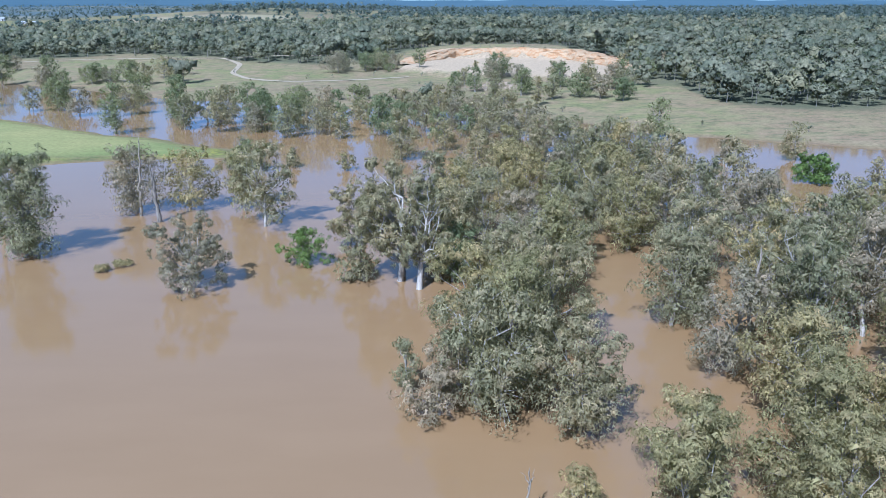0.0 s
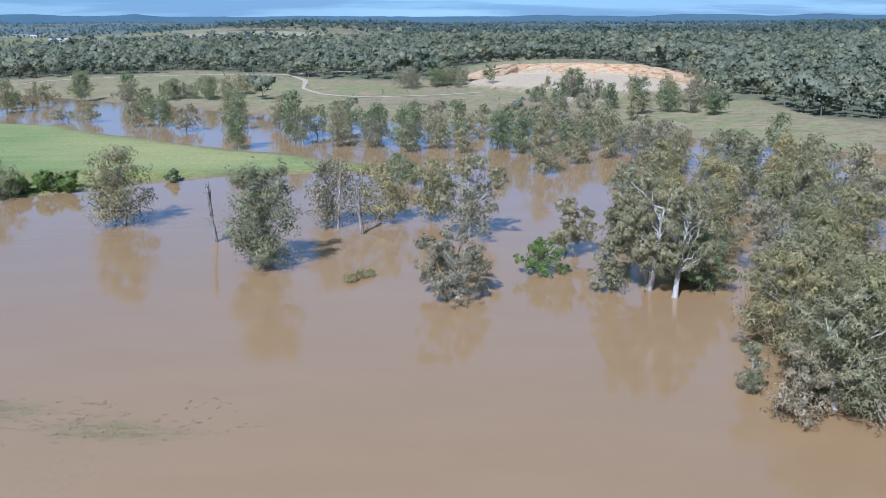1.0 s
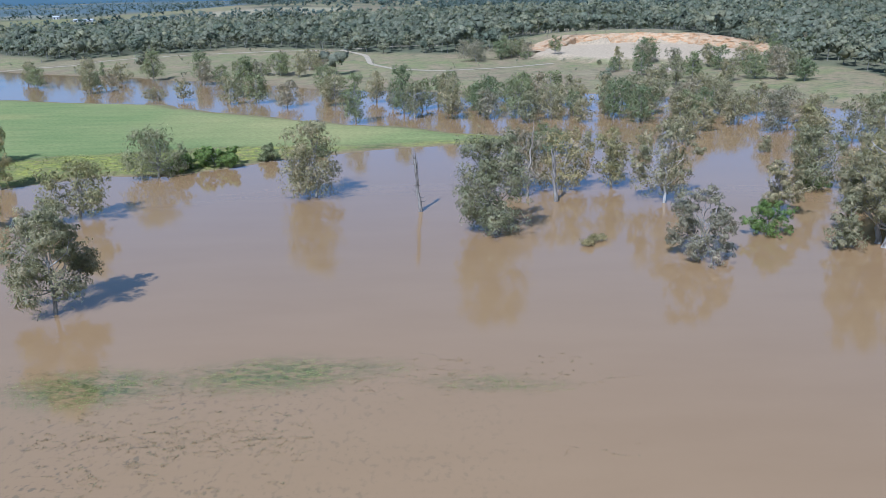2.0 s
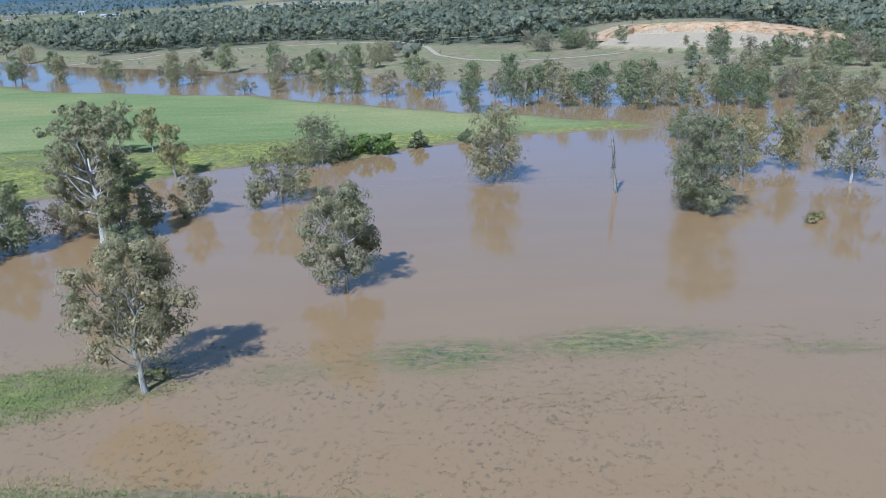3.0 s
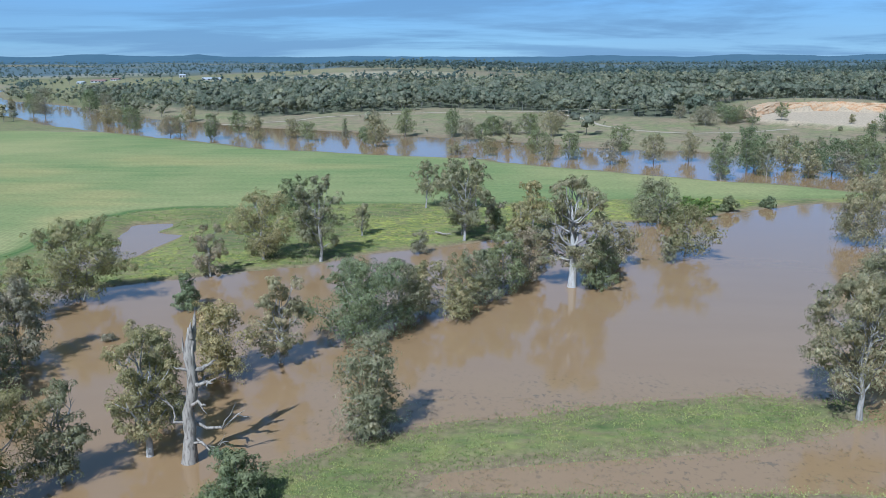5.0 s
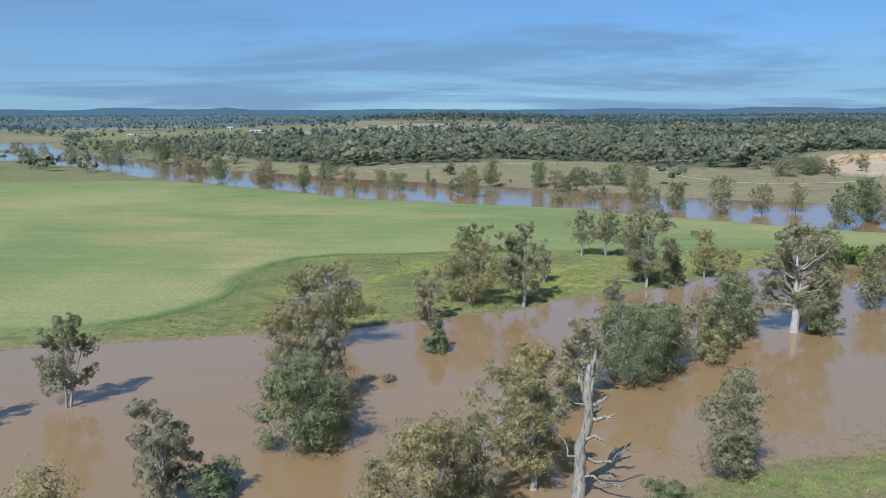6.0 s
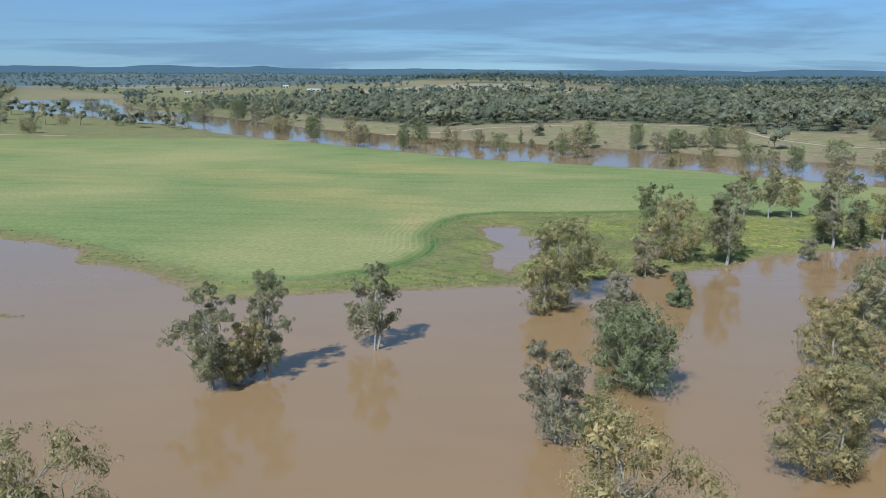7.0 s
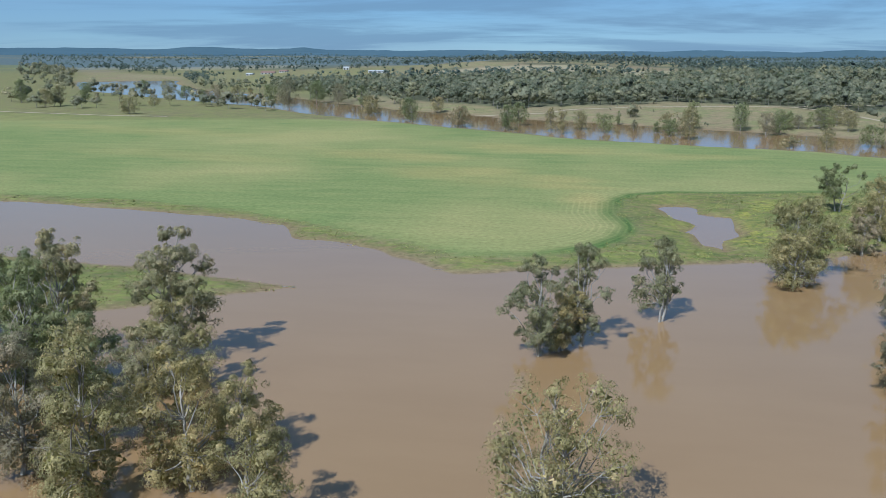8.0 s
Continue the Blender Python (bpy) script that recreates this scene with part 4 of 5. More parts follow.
gum(-511.1, 564.8, 12.9, 6.9, c0=0.12, group="trees along the river")
gum(-493.7, 560.6, 16.1, 11.4, c0=0.12, group="trees along the river")
gum(-471.4, 535.9, 20.3, 15.3, c0=0.12, group="trees along the river")
gum(-651.6, 666.0, 15.2, 13.2, c0=0.12, group="trees along the river")
gum(-639.4, 691.6, 14.6, 16.4, c0=0.12, group="trees along the river")
gum(-703.6, 715.1, 10.9, 10.0, c0=0.12, group="trees along the river")
gum(-468.2, 595.4, 17.8, 17.0, c0=0.12, group="trees along the river")
gum(-443.9, 570.2, 16.2, 10.7, c0=0.12, group="trees along the river")
gum(-419.5, 545.8, 16.3, 5.8, c0=0.12, group="trees along the river")
gum(-355.7, 495.2, 11.1, 10.2, c0=0.12, group="trees along the river")
gum(-394.3, 461.1, 12.6, 10.8, c0=0.12, group="trees along the river")
gum(-359.6, 416.3, 14.1, 9.3, c0=0.12, group="trees along the river")
gum(-329.1, 387.2, 11.2, 13.1, c0=0.12, group="trees along the river")
gum(-303.2, 372.1, 13.2, 7.3, c0=0.12, group="trees along the river")
gum(-275.3, 357.6, 12.0, 6.0, c0=0.12, group="trees along the river")
gum(-304.4, 463.7, 5.5, 6.5, c0=0.12, group="trees along the river")
gum(-224.7, 354.9, 8.1, 9.5, c0=0.12, group="trees along the river")
gum(-217.2, 358.8, 8.9, 6.9, c0=0.12, group="trees along the river")
gum(-209.3, 390.8, 14.6, 10.5, c0=0.12, group="trees along the river")
gum(-159.5, 333.2, 6.5, 6.0, c0=0.12, group="trees along the river")
gum(-147.3, 289.3, 9.5, 6.9, c0=0.12, group="trees along the river")
gum(-138.1, 291.7, 10.8, 9.9, c0=0.12, group="trees along the river")
gum(-124.5, 277.9, 9.7, 9.5, c0=0.12, group="trees along the river")
gum(-114.8, 309.6, 12.2, 9.7, c0=0.12, group="trees along the river")
gum(-107.8, 280.9, 11.2, 11.0, c0=0.12, group="trees along the river")
gum(-93.6, 285.9, 11.2, 8.4, c0=0.12, group="trees along the river")
gum(-96.2, 236.7, 15.0, 8.4, c0=0.12, group="trees along the river")
gum(-86.7, 266.9, 8.8, 5.6, c0=0.12, group="trees along the river")
gum(-82.4, 254.4, 15.8, 9.5, c0=0.12, group="trees along the river")
gum(-78.8, 245.7, 11.0, 7.7, c0=0.12, group="trees along the river")
gum(-68.5, 257.1, 13.1, 7.9, c0=0.12, group="trees along the river")
gum(-58.6, 261.9, 9.2, 9.0, c0=0.12, group="trees along the river")
gum(-56.2, 240.5, 9.4, 8.7, c0=0.12, group="trees along the river")
gum(-45.4, 250.1, 12.8, 10.3, c0=0.12, group="trees along the river")
gum(-44.5, 230.5, 9.4, 7.3, c0=0.12, group="trees along the river")
gum(-37.2, 235.9, 10.9, 9.6, c0=0.12, group="trees along the river")
gum(-164.3, 385.2, 9.5, 10.5, c0=0.12, group="trees along the river")
gum(-156.6, 388.2, 7.4, 9.1, c0=0.12, group="trees along the river")
gum(-146.2, 384.0, 10.8, 13.4, c0=0.12, group="trees along the river")
gum(-134.9, 399.0, 10.3, 12.3, c0=0.12, group="trees along the river")
gum(-36.1, 334.2, 3.8, 4.2, c0=0.12, group="trees along the river")
gum(-18.9, 234.5, 12.0, 11.7, c0=0.12, group="trees along the river")
gum(-10.8, 194.9, 12.4, 8.5)
gum(0.0, 209.7, 8.6, 7.0)
gum(11.3, 218.6, 7.9, 9.0, c0=0.12, group="trees along the river")
gum(16.2, 204.2, 11.0, 7.7)
gum(4.8, 177.8, 3.9, 3.3)
gum(22.8, 193.7, 11.5, 7.9)
gum(60.6, 226.9, 11.6, 6.9, c0=0.12, group="trees along the river")
gum(20.8, 282.2, 8.3, 11.4, c0=0.12, group="trees along the river")
gum(34.2, 294.6, 10.6, 5.4, c0=0.12, group="trees along the river")
gum(30.5, 173.1, 11.4, 7.4)
gum(35.9, 163.5, 13.8, 7.4)
gum(-12.5, 227.4, 11.0, 9.5, c0=0.12, group="trees along the river")
gum(-29.5, 228.6, 7.1, 7.0, c0=0.12, group="trees along the river")
gum(29.2, 187.1, 11.5, 7.5)
gum(-56.1, 249.0, 12.3, 11.1, c0=0.12, group="trees along the river")
gum(66.6, 191.0, 5.8, 3.3)
gum(84.7, 193.2, 9.5, 6.9)
gum(90.2, 165.3, 5.9, 4.5)
gum(12.5, 239.3, 11.6, 10.8, c0=0.12, group="trees along the river")
gum(26.6, 205.3, 9.4, 8.6)
gum(41.0, 201.1, 9.9, 7.6)
gum(-35.2, 185.1, 4.6, 3.1)
gum(-23.0, 182.3, 4.0, 4.6)
# gums round the quarry and on the grazing land
gum(9.6, 359.6, 7.4, 6.7, c0=0.18, group="trees by the quarry")
gum(24.5, 373.6, 12.7, 11.5, c0=0.18, group="trees by the quarry")
gum(32.8, 356.7, 9.3, 7.8, c0=0.18, group="trees by the quarry")
gum(30.9, 321.8, 11.1, 8.1, c0=0.18, group="trees by the quarry")
gum(49.3, 357.6, 9.8, 8.2, c0=0.18, group="trees by the quarry")
gum(4.9, 383.0, 2.1, 1.6, c0=0.18, group="trees by the quarry")
gum(-11.4, 416.0, 9.6, 7.5, c0=0.18, group="trees by the quarry")
gum(-52.0, 412.9, 10.7, 16.4, c0=0.18, group="trees by the quarry")
gum(-38.8, 420.0, 9.7, 12.5, c0=0.18, group="trees by the quarry")
gum(-29.1, 437.2, 8.3, 12.1, c0=0.18, group="trees by the quarry")
gum(41.6, 309.5, 9.6, 7.3, c0=0.18, group="trees by the quarry")
gum(52.5, 312.9, 9.7, 10.4, c0=0.18, group="trees by the quarry")
gum(59.4, 307.6, 9.6, 8.1, c0=0.18, group="trees by the quarry")
gum(66.4, 300.3, 8.9, 9.8, c0=0.18, group="trees by the quarry")
gum(21.0, 330.5, 5.7, 6.1, c0=0.18, group="trees by the quarry")
gum(16.0, 396.0, 5.0, 2.9, c0=0.18, group="trees by the quarry")
gum(5.6, 351.3, 6.6, 7.0, c0=0.18, group="trees by the quarry")
gum(21.2, 364.8, 10.7, 8.3, c0=0.18, group="trees by the quarry")
gum(13.3, 334.4, 10.6, 7.6, c0=0.18, group="trees by the quarry")
gum(19.8, 306.0, 11.9, 6.9, c0=0.18, group="trees by the quarry")
gum(-33.2, 424.9, 8.2, 13.1, c0=0.18, group="trees by the quarry")
gum(-26.9, 414.6, 4.3, 7.1, c0=0.18, group="trees by the quarry")
gum(-57.4, 445.0, 7.7, 7.7, c0=0.18, group="trees by the quarry")
gum(-40.7, 319.0, 4.1, 4.0, c0=0.18, group="trees by the quarry")
gum(-136.6, 376.7, 10.3, 9.0, c0=0.18, group="trees by the quarry")
gum(-146.9, 386.9, 11.1, 6.6, c0=0.18, group="trees by the quarry")
gum(-164.4, 391.1, 9.4, 11.3, c0=0.18, group="trees by the quarry")
gum(-129.8, 412.5, 8.4, 9.9, c0=0.18, group="trees by the quarry")
gum(-114.1, 515.4, 4.5, 8.8, c0=0.18, group="trees by the quarry")
gum(-18.5, 319.6, 3.9, 5.5, c0=0.18, group="trees by the quarry")
gum(-29.7, 321.0, 5.2, 4.0, c0=0.18, group="trees by the quarry")
gum(33.9, 334.2, 9.0, 6.0, c0=0.12, group="trees by the quarry")
gum(53.7, 376.3, 7.0, 6.0, c0=0.12, group="trees by the quarry")
gum(49.6, 345.1, 11.0, 7.0, c0=0.12, group="trees by the quarry")
gum(63.9, 358.5, 10.0, 8.0, c0=0.12, group="trees by the quarry")
gum(57.4, 330.5, 11.0, 9.0, c0=0.12, group="trees by the quarry")
gum(78.8, 362.6, 10.0, 8.0, c0=0.12, group="trees by the quarry")
gum(70.7, 335.2, 11.0, 9.0, c0=0.12, group="trees by the quarry")
gum(91.1, 365.4, 10.0, 8.0, c0=0.12, group="trees by the quarry")
gum(70.4, 317.1, 10.0, 8.0, c0=0.12, group="trees by the quarry")
gum(91.5, 412.3, 8.0, 7.0, c0=0.12, group="trees by the quarry")
gum(96.8, 405.3, 9.0, 8.0, c0=0.12, group="trees by the quarry")
gum(107.3, 402.3, 9.0, 8.0, c0=0.12, group="trees by the quarry")
gum(110.2, 394.0, 9.0, 8.0, c0=0.12, group="trees by the quarry")
gum(28.3, 381.5, 9.0, 8.0, c0=0.12, group="trees by the quarry")
gum(-50.5, 428.3, 9.0, 8.0, c0=0.12, group="trees by the quarry")
gum(-29.5, 431.3, 8.0, 7.0, c0=0.12, group="trees by the quarry")
gum(-24.4, 424.3, 8.0, 7.0, c0=0.12, group="trees by the quarry")
gum(-34.9, 446.5, 9.0, 8.0, c0=0.12, group="trees by the quarry")


def shrub(x, y, h, w, leaf, label, name="shrub", n=None):
    """A low bush: a crown down to the ground on several short stems."""
    return gum(x, y, h, w, leaf=leaf, c0=0.0, trunks=3, thick=0.5, lobes=20, n=n or int(min(7000, w * h * 190)), size=0.30 if y < 140 else 0.5,
               name=name, label=label, category="shrub", group="bushes on the banks")


shrub(-21.0, 111.7, 5.4, 6.2, LEAF_BRIGHT, "rounded bright green willow bush standing in flood water", "willow_bush")
shrub(-122.0, 173.6, 4.4, 10.5, LEAF_BRIGHT, "wide bright green willow thicket at the field's bank", "willow_bush")
shrub(-128.5, 170.0, 3.6, 6.0, LEAF_BRIGHT, "low bright green willow bush on the bank", "willow_bush")
shrub(77.9, 167.1, 6.6, 7.5, LEAF_BRIGHT, "tall bright green willow by the river bank", "willow_bush")
shrub(0.5, 142.5, 2.0, 6.0, LEAF_BRIGHT, "low bright green reeds rising from the flood", "reed_clump")
shrub(-111.1, 180.6, 3.8, 4.6, LEAF_DARK, "round dark green bush at the water's edge")
shrub(-99.4, 185.0, 3.0, 3.6, LEAF_DARK, "small dark green bush at the water's edge")
shrub(-47.0, 110.7, 0.9, 2.4, LEAF_OLIVE, "drowned olive-green bush just above the flood water")
shrub(-48.8, 108.2, 1.0, 1.8, LEAF_OLIVE, "small drowned bush tip above the flood water")
shrub(-185.7, 133.2, 4.4, 3.8, LEAF_GREY, "rusty grey-green bush at the bank")
shrub(-224.7, 80.9, 0.8, 1.4, LEAF_GREY, "snagged drift branch just above the flood water")
shrub(-237.0, 45.6, 4.2, 4.6, LEAF_DARK, "dark green bush beside a gum in flood water")


def she_oak(x, y, h, w, label):
    """A dense dark cone of fine foliage."""
    return gum(x, y, h, w, leaf=LEAF_DARK, c0=0.0, taper=0.30, lobes=16, n=int(w * h * 190), size=0.32, name="she_oak", label=label, group="she-oaks")


she_oak(-218.8, 95.9, 5.9, 4.6, "small dark green she-oak standing in flood water")
she_oak(-170.0, 146.8, 6.6, 3.6, "narrow dark green she-oak at the bank")
she_oak(-195.2, 39.0, 5.2, 5.2, "dark green she-oak on the grassy bank")


# ---------------------------------------------------------------- dead trees
def dead_tree(x, y, h, rad, arms, lean, seed, label, crook=0.05, snapped=False, bark=BARK_DEAD, stubs=0):
    """A bare weathered trunk, broken at the top; each arm: height, length, azimuth in degrees, rise, thickness."""
    rng = np.random.default_rng(seed)
    base = new("dead_tree")
    base.location = (x, y, 0)
    g = max(ground_at(x, y), -0.9)
    line = bend((0, 0, g - 0.3), (lean[0], lean[1], h), rng, crook, 12)
    prof = rad * np.interp(np.linspace(0, 1, 12), (0, 0.06, 0.15, 0.5, 0.85, 1), (1.5, 1.15, 1.0, 0.78, 0.5, 0.12) if not snapped else (1.6, 1.12, 0.96, 0.78, 0.66, 0.42)) * rng.uniform(0.9, 1.1, 12)
    bag = Bag()
    tube(bag, line, prof, 10)
    for k in range(9 if snapped else 0):
        a = rng.uniform(0, 6.28)
        p = line[-1 - k % 3] + np.array([math.cos(a), math.sin(a), 0]) * rad * 0.34
        tip = p + np.array([math.cos(a) * rad * 0.5, math.sin(a) * rad * 0.5, rng.uniform(0.7, 2.0)])
        tube(bag, bend(p - np.array([0, 0, 0.9]), tip, rng, 0.06, 4), rad * rng.uniform(0.24, 0.4) * np.array([1.0, 0.9, 0.6, 0.08]), 5)
    for k in range(3):
        a = rng.uniform(0, 6.28)
        p = line[-2]
        tube(bag, np.array([p, p + [math.cos(a) * rad * 0.4, math.sin(a) * rad * 0.4, h * rng.uniform(0.03, 0.07)]]), [rad * 0.35, 0.02], 4)
    for k in range(stubs):
        p = line[int(rng.integers(2, 11))]
        a, size = rng.uniform(0, 6.28), rng.uniform(0.3, 1.0)
        tip = p + np.array([math.cos(a) * size, math.sin(a) * size, rng.uniform(-0.1, 0.9)])
        tube(bag, bend(p, tip, rng, 0.15, 4), rad * rng.uniform(0.18, 0.36) * np.array([1.0, 0.8, 0.6, 0.2]), 5)
    child("trunk", bag.mesh("trunk", bark, True), base)
    for z, length, az, rise, th in arms:
        k = int(np.argmin(np.abs(line[:, 2] - z)))
        p0 = line[k]
        a = radians(az)
        p1 = p0 + np.array([math.cos(a) * length, math.sin(a) * length, rise])
        arm = Bag()
        b1 = bend(p0, p1, rng, 0.22, 7)
        tube(arm, b1, th * np.array([1.1, 0.95, 0.8, 0.66, 0.5, 0.34, 0.08]), 6)
        for j in (3, 4, 5):
            if length > 1.6:
                d = (b1[j + 1] - b1[j]) * 1.6 + rng.normal(0, 0.28 * length * 0.5, 3)
                tube(arm, bend(b1[j], b1[j] + d, rng, 0.12, 4), th * np.array([0.45, 0.33, 0.2, 0.05]), 4)
        child("branch", arm.mesh("branch", bark, True), base)
    return tagged(base, label, "dead tree", "dead trees")


dead_tree(-202.2, 47.6, 13.2, 0.66, [(9.6, 2.2, 20, 0.6, 0.30), (8.4, 2.6, 345, 0.9, 0.26), (7.6, 2.0, 60, 0.5, 0.24), (6.8, 2.4, 320, 0.2, 0.22), (9.0, 1.6, 200, 0.4, 0.20),
          (3.6, 5.2, 5, 1.1, 0.20), (3.2, 4.6, 335, -0.6, 0.16), (4.0, 4.6, 190, 4.2, 0.13), (11.2, 1.3, 100, 0.3, 0.2), (2.6, 3.6, 10, -0.9, 0.12)], (1.0, 0.2), 71,
          "tall bleached dead gum trunk with broken limbs in flood water", 0.05, True)
dead_tree(-74.4, 130.6, 9.4, 0.38, [(3.0, 1.2, 0, 0.3, 0.08), (3.6, 1.4, 180, 1.1, 0.08), (6.0, 0.7, 30, 0.5, 0.06), (1.4, 1.6, 20, 0.9, 0.09), (5.0, 0.8, 200, 0.3, 0.06)], (-0.9, 0.2), 72,
          "thin charred and bleached dead trunk in flood water", 0.02, True, BARK_CHAR, 14)
dead_tree(-49.8, 135.7, 8.2, 0.42, [(4.2, 1.3, 160, 1.4, 0.14), (5.2, 1.2, 20, 1.2, 0.12), (2.0, 1.0, 10, 0.6, 0.09)], (-0.7, 0.1), 73, "broken charred dead trunk with a pale top in flood water", 0.03, True, BARK_CHAR, 12)
dead_tree(-142.6, 29.6, 10.8, 0.26, [(5.2, 1.3, 20, 2.6, 0.14), (5.0, 2.2, 175, 4.8, 0.13), (6.4, 1.4, 100, 2.2, 0.10), (6.8, 1.6, 330, 2.2, 0.10), (7.4, 1.5, 160, 1.9, 0.08), (7.8, 1.4, 60, 1.8, 0.07),
          (8.2, 1.5, 260, 1.4, 0.06), (8.6, 1.5, 10, 1.3, 0.05), (8.8, 1.3, 120, 1.4, 0.05), (6.0, 1.9, 285, 1.4, 0.08), (7.0, 2.0, 5, 0.9, 0.06)], (0.3, 0.0), 74,
          "slender dead tree with bare grey twigs on grass", 0.10)
dead_tree(-54.8, 140.0, 14.2, 0.24, [(9.0, 1.4, 10, 1.6, 0.08), (8.0, 1.6, 170, 1.8, 0.08), (11.0, 0.8, 200, 0.8, 0.05)], (1.2, 0.0), 75, "slender bleached dead spar among living gums")
dead_tree(4.8, 50.0, 4.6, 0.12, [(2.8, 0.9, 60, 1.4, 0.06), (3.2, 0.8, 200, 1.0, 0.05)], (0.3, 0.2), 76, "bleached dead sapling sticking out of flood water", 0.1)
dead_tree(32.0, 80.0, 12.0, 0.28, [(6.0, 2.6, 60, 3.6, 0.12), (6.4, 2.6, 170, 3.8, 0.12), (7.6, 1.8, 300, 2.8, 0.10), (7.0, 2.2, 20, 2.6, 0.10)], (0.2, 0.3), 77, "bleached dead gum among living trees")

# ---- the flooded wood east of the lagoon
WOOD = [(0, 60), (16, 44), (45, 40), (72, 88), (66, 108), (50, 130), (42, 160), (30, 172), (14, 150), (4, 128), (10, 112), (2, 92)]
GLADE = [(14, 62), (25, 60), (29, 71), (23, 84), (25, 108), (18, 108), (15, 80)]
wood_rng = random.Random(5)
spots = [(4, 64), (10, 64), (6, 71.5), (18, 54.5), (26.5, 52.5), (9, 48.5), (6.5, 90.5), (12, 96.5), (3.5, 81), (10.5, 80.5), (5.5, 116), (1, 126), (14, 178), (7, 158), (28.5, 76), (30, 66), (26, 88), (7, 57), (12, 53)]
GIVEN = len(spots)
for _ in range(9000):
    x, y = wood_rng.uniform(-5, 120), wood_rng.uniform(38, 185)
    if float(inside_by(x, y, WOOD)) < 0 or float(inside_by(x, y, GLADE)) > -4.2:
        continue
    gap = 6.4 + 0.012 * y
    if all((x - a) ** 2 + (y - c) ** 2 > gap * gap for a, c in spots):
        spots.append((x, y))
for x, y in spots[GIVEN:]:
    gum(x, y, wood_rng.uniform(10.5, 16.0), wood_rng.uniform(7.2, 10.0), leaf=LEAF_OLIVE if y < 60 else wood_rng.choice((LEAF, LEAF, LEAF_OLIVE, LEAF_GREY, LEAF_OLIVE)), c0=wood_rng.uniform(0.08, 0.26), thick=wood_rng.uniform(0.8, 1.18), trunks=wood_rng.choice((1, 1, 2)),
        bare=wood_rng.choice((0, 0, 1, 2)) if y > 78 else 0, group="flooded wood")


# ---------------------------------------------------------------- far woods
def far_trees(name, step, y0, y1, lob, loose, size, leaf, label, seed, region=NORTH, cover=woods_cover, x0=-1500, x1=1500, tall=1.0):
    rng = np.random.default_rng(seed)
    xs, ys = np.meshgrid(np.arange(x0, x1, step), np.arange(y0, y1, step * 1.25))
    x = xs.ravel() + rng.uniform(-0.5, 0.5, xs.size) * step
    y = ys.ravel() + rng.uniform(-0.5, 0.5, xs.size) * step * 1.25
    keep = (np.abs(x + 140) < 190 + 0.68 * y) & (rng.random(x.size) < np.maximum(cover(x, y), 0.012))
    keep &= inside_by(x, y, QUARRY) < -4
    x, y = x[keep], y[keep]
    z = land_height(x, y)
    ok = (z > 0.3) & ((inside_by(x, y, region) > 3) if region else True)
    x, y, z = x[ok], y[ok], z[ok]
    n = len(x)
    h = rng.triangular(5.5, 10.5, 17.0, n) * tall
    r = h * rng.uniform(0.40, 0.60, n)
    # each crown: many small ragged heads of foliage, with loose sprays over them
    lc = rng.normal(0, 1, (n, lob, 3))
    lc /= np.linalg.norm(lc, axis=2)[..., None]
    lc = lc * rng.uniform(0.55, 1.05, (n, lob, 1)) * np.stack([r * 0.78, r * 0.78, h * 0.30], -1)[:, None] + np.stack([x, y, z + h * 0.58], -1)[:, None]
    rim = np.array([(1, 0, 0), (0, 1, 0), (-1, 0, 0), (0, -1, 0), (0, 0, 1), (0, 0, -1)], float)
    faces = np.array([(0, 1, 4), (1, 2, 4), (2, 3, 4), (3, 0, 4), (1, 0, 5), (2, 1, 5), (3, 2, 5), (0, 3, 5)])
    way = rng.normal(0, 1, (n, lob, 3))
    way /= np.linalg.norm(way, axis=2)[..., None]
    side = np.cross(way, rng.normal(0, 1, (n, lob, 3)))
    side /= np.linalg.norm(side, axis=2)[..., None]
    axes = np.stack([side, np.cross(way, side), way], 2)
    out = np.einsum("ka,nlab->nlkb", rim, axes)
    big = (r * 0.40)[:, None, None, None] * rng.uniform(0.7, 1.25, (n, lob, 1, 1))
    v = lc[:, :, None] + out * big * rng.uniform(0.55, 0.85, (n, lob, 6, 1)) * np.array([1, 1, 0.8])
    bag = Bag()
    whole = ((lc - np.stack([x, y, z + h * 0.45], -1)[:, None]) / r[:, None, None])[:, :, None]
    lean = out * 0.6 + whole * 0.8
    lean /= np.linalg.norm(lean, axis=3)[..., None]
    bag.add(v.reshape(-1, 3), (np.arange(n * lob)[:, None, None] * 6 + faces[None]).reshape(-1, 3), lean.reshape(-1, 3))
    d = rng.normal(0, 1, (n, lob, loose, 3)) + np.array([0, 0, 0.3])
    d /= np.linalg.norm(d, axis=3)[..., None]
    p = lc[:, :, None] + d * big * rng.uniform(0.75, 1.15, (n, lob, loose, 1)) * np.array([1, 1, 0.82])
    facing = d * 0.6 + whole * 0.8
    facing /= np.linalg.norm(facing, axis=3)[..., None]
    leaves(bag, p.reshape(-1, 3), rng, size, size * 0.72, 0.3, facing.reshape(-1, 3), 0.25, 0.15)
    stem = Bag()
    for k in (0, 2.1, 4.2):
        a, c = np.array([math.cos(k), math.sin(k), 0]) * 0.22, np.array([math.cos(k + 2.1), math.sin(k + 2.1), 0]) * 0.22
        foot = np.stack([x, y, z - 0.3], -1)
        tip = np.stack([x, y, z + h * 0.62], -1)
        stem.add(np.stack([foot + a, foot + c, tip], 1).reshape(-1, 3), np.arange(3 * n).reshape(-1, 3))
    top = tagged(new(name), label, "woods", kind="stuff")
    child("trunks", stem.mesh("trunks", BARK_WOODS), top)
    crowns = bag.mesh("crowns", leaf)
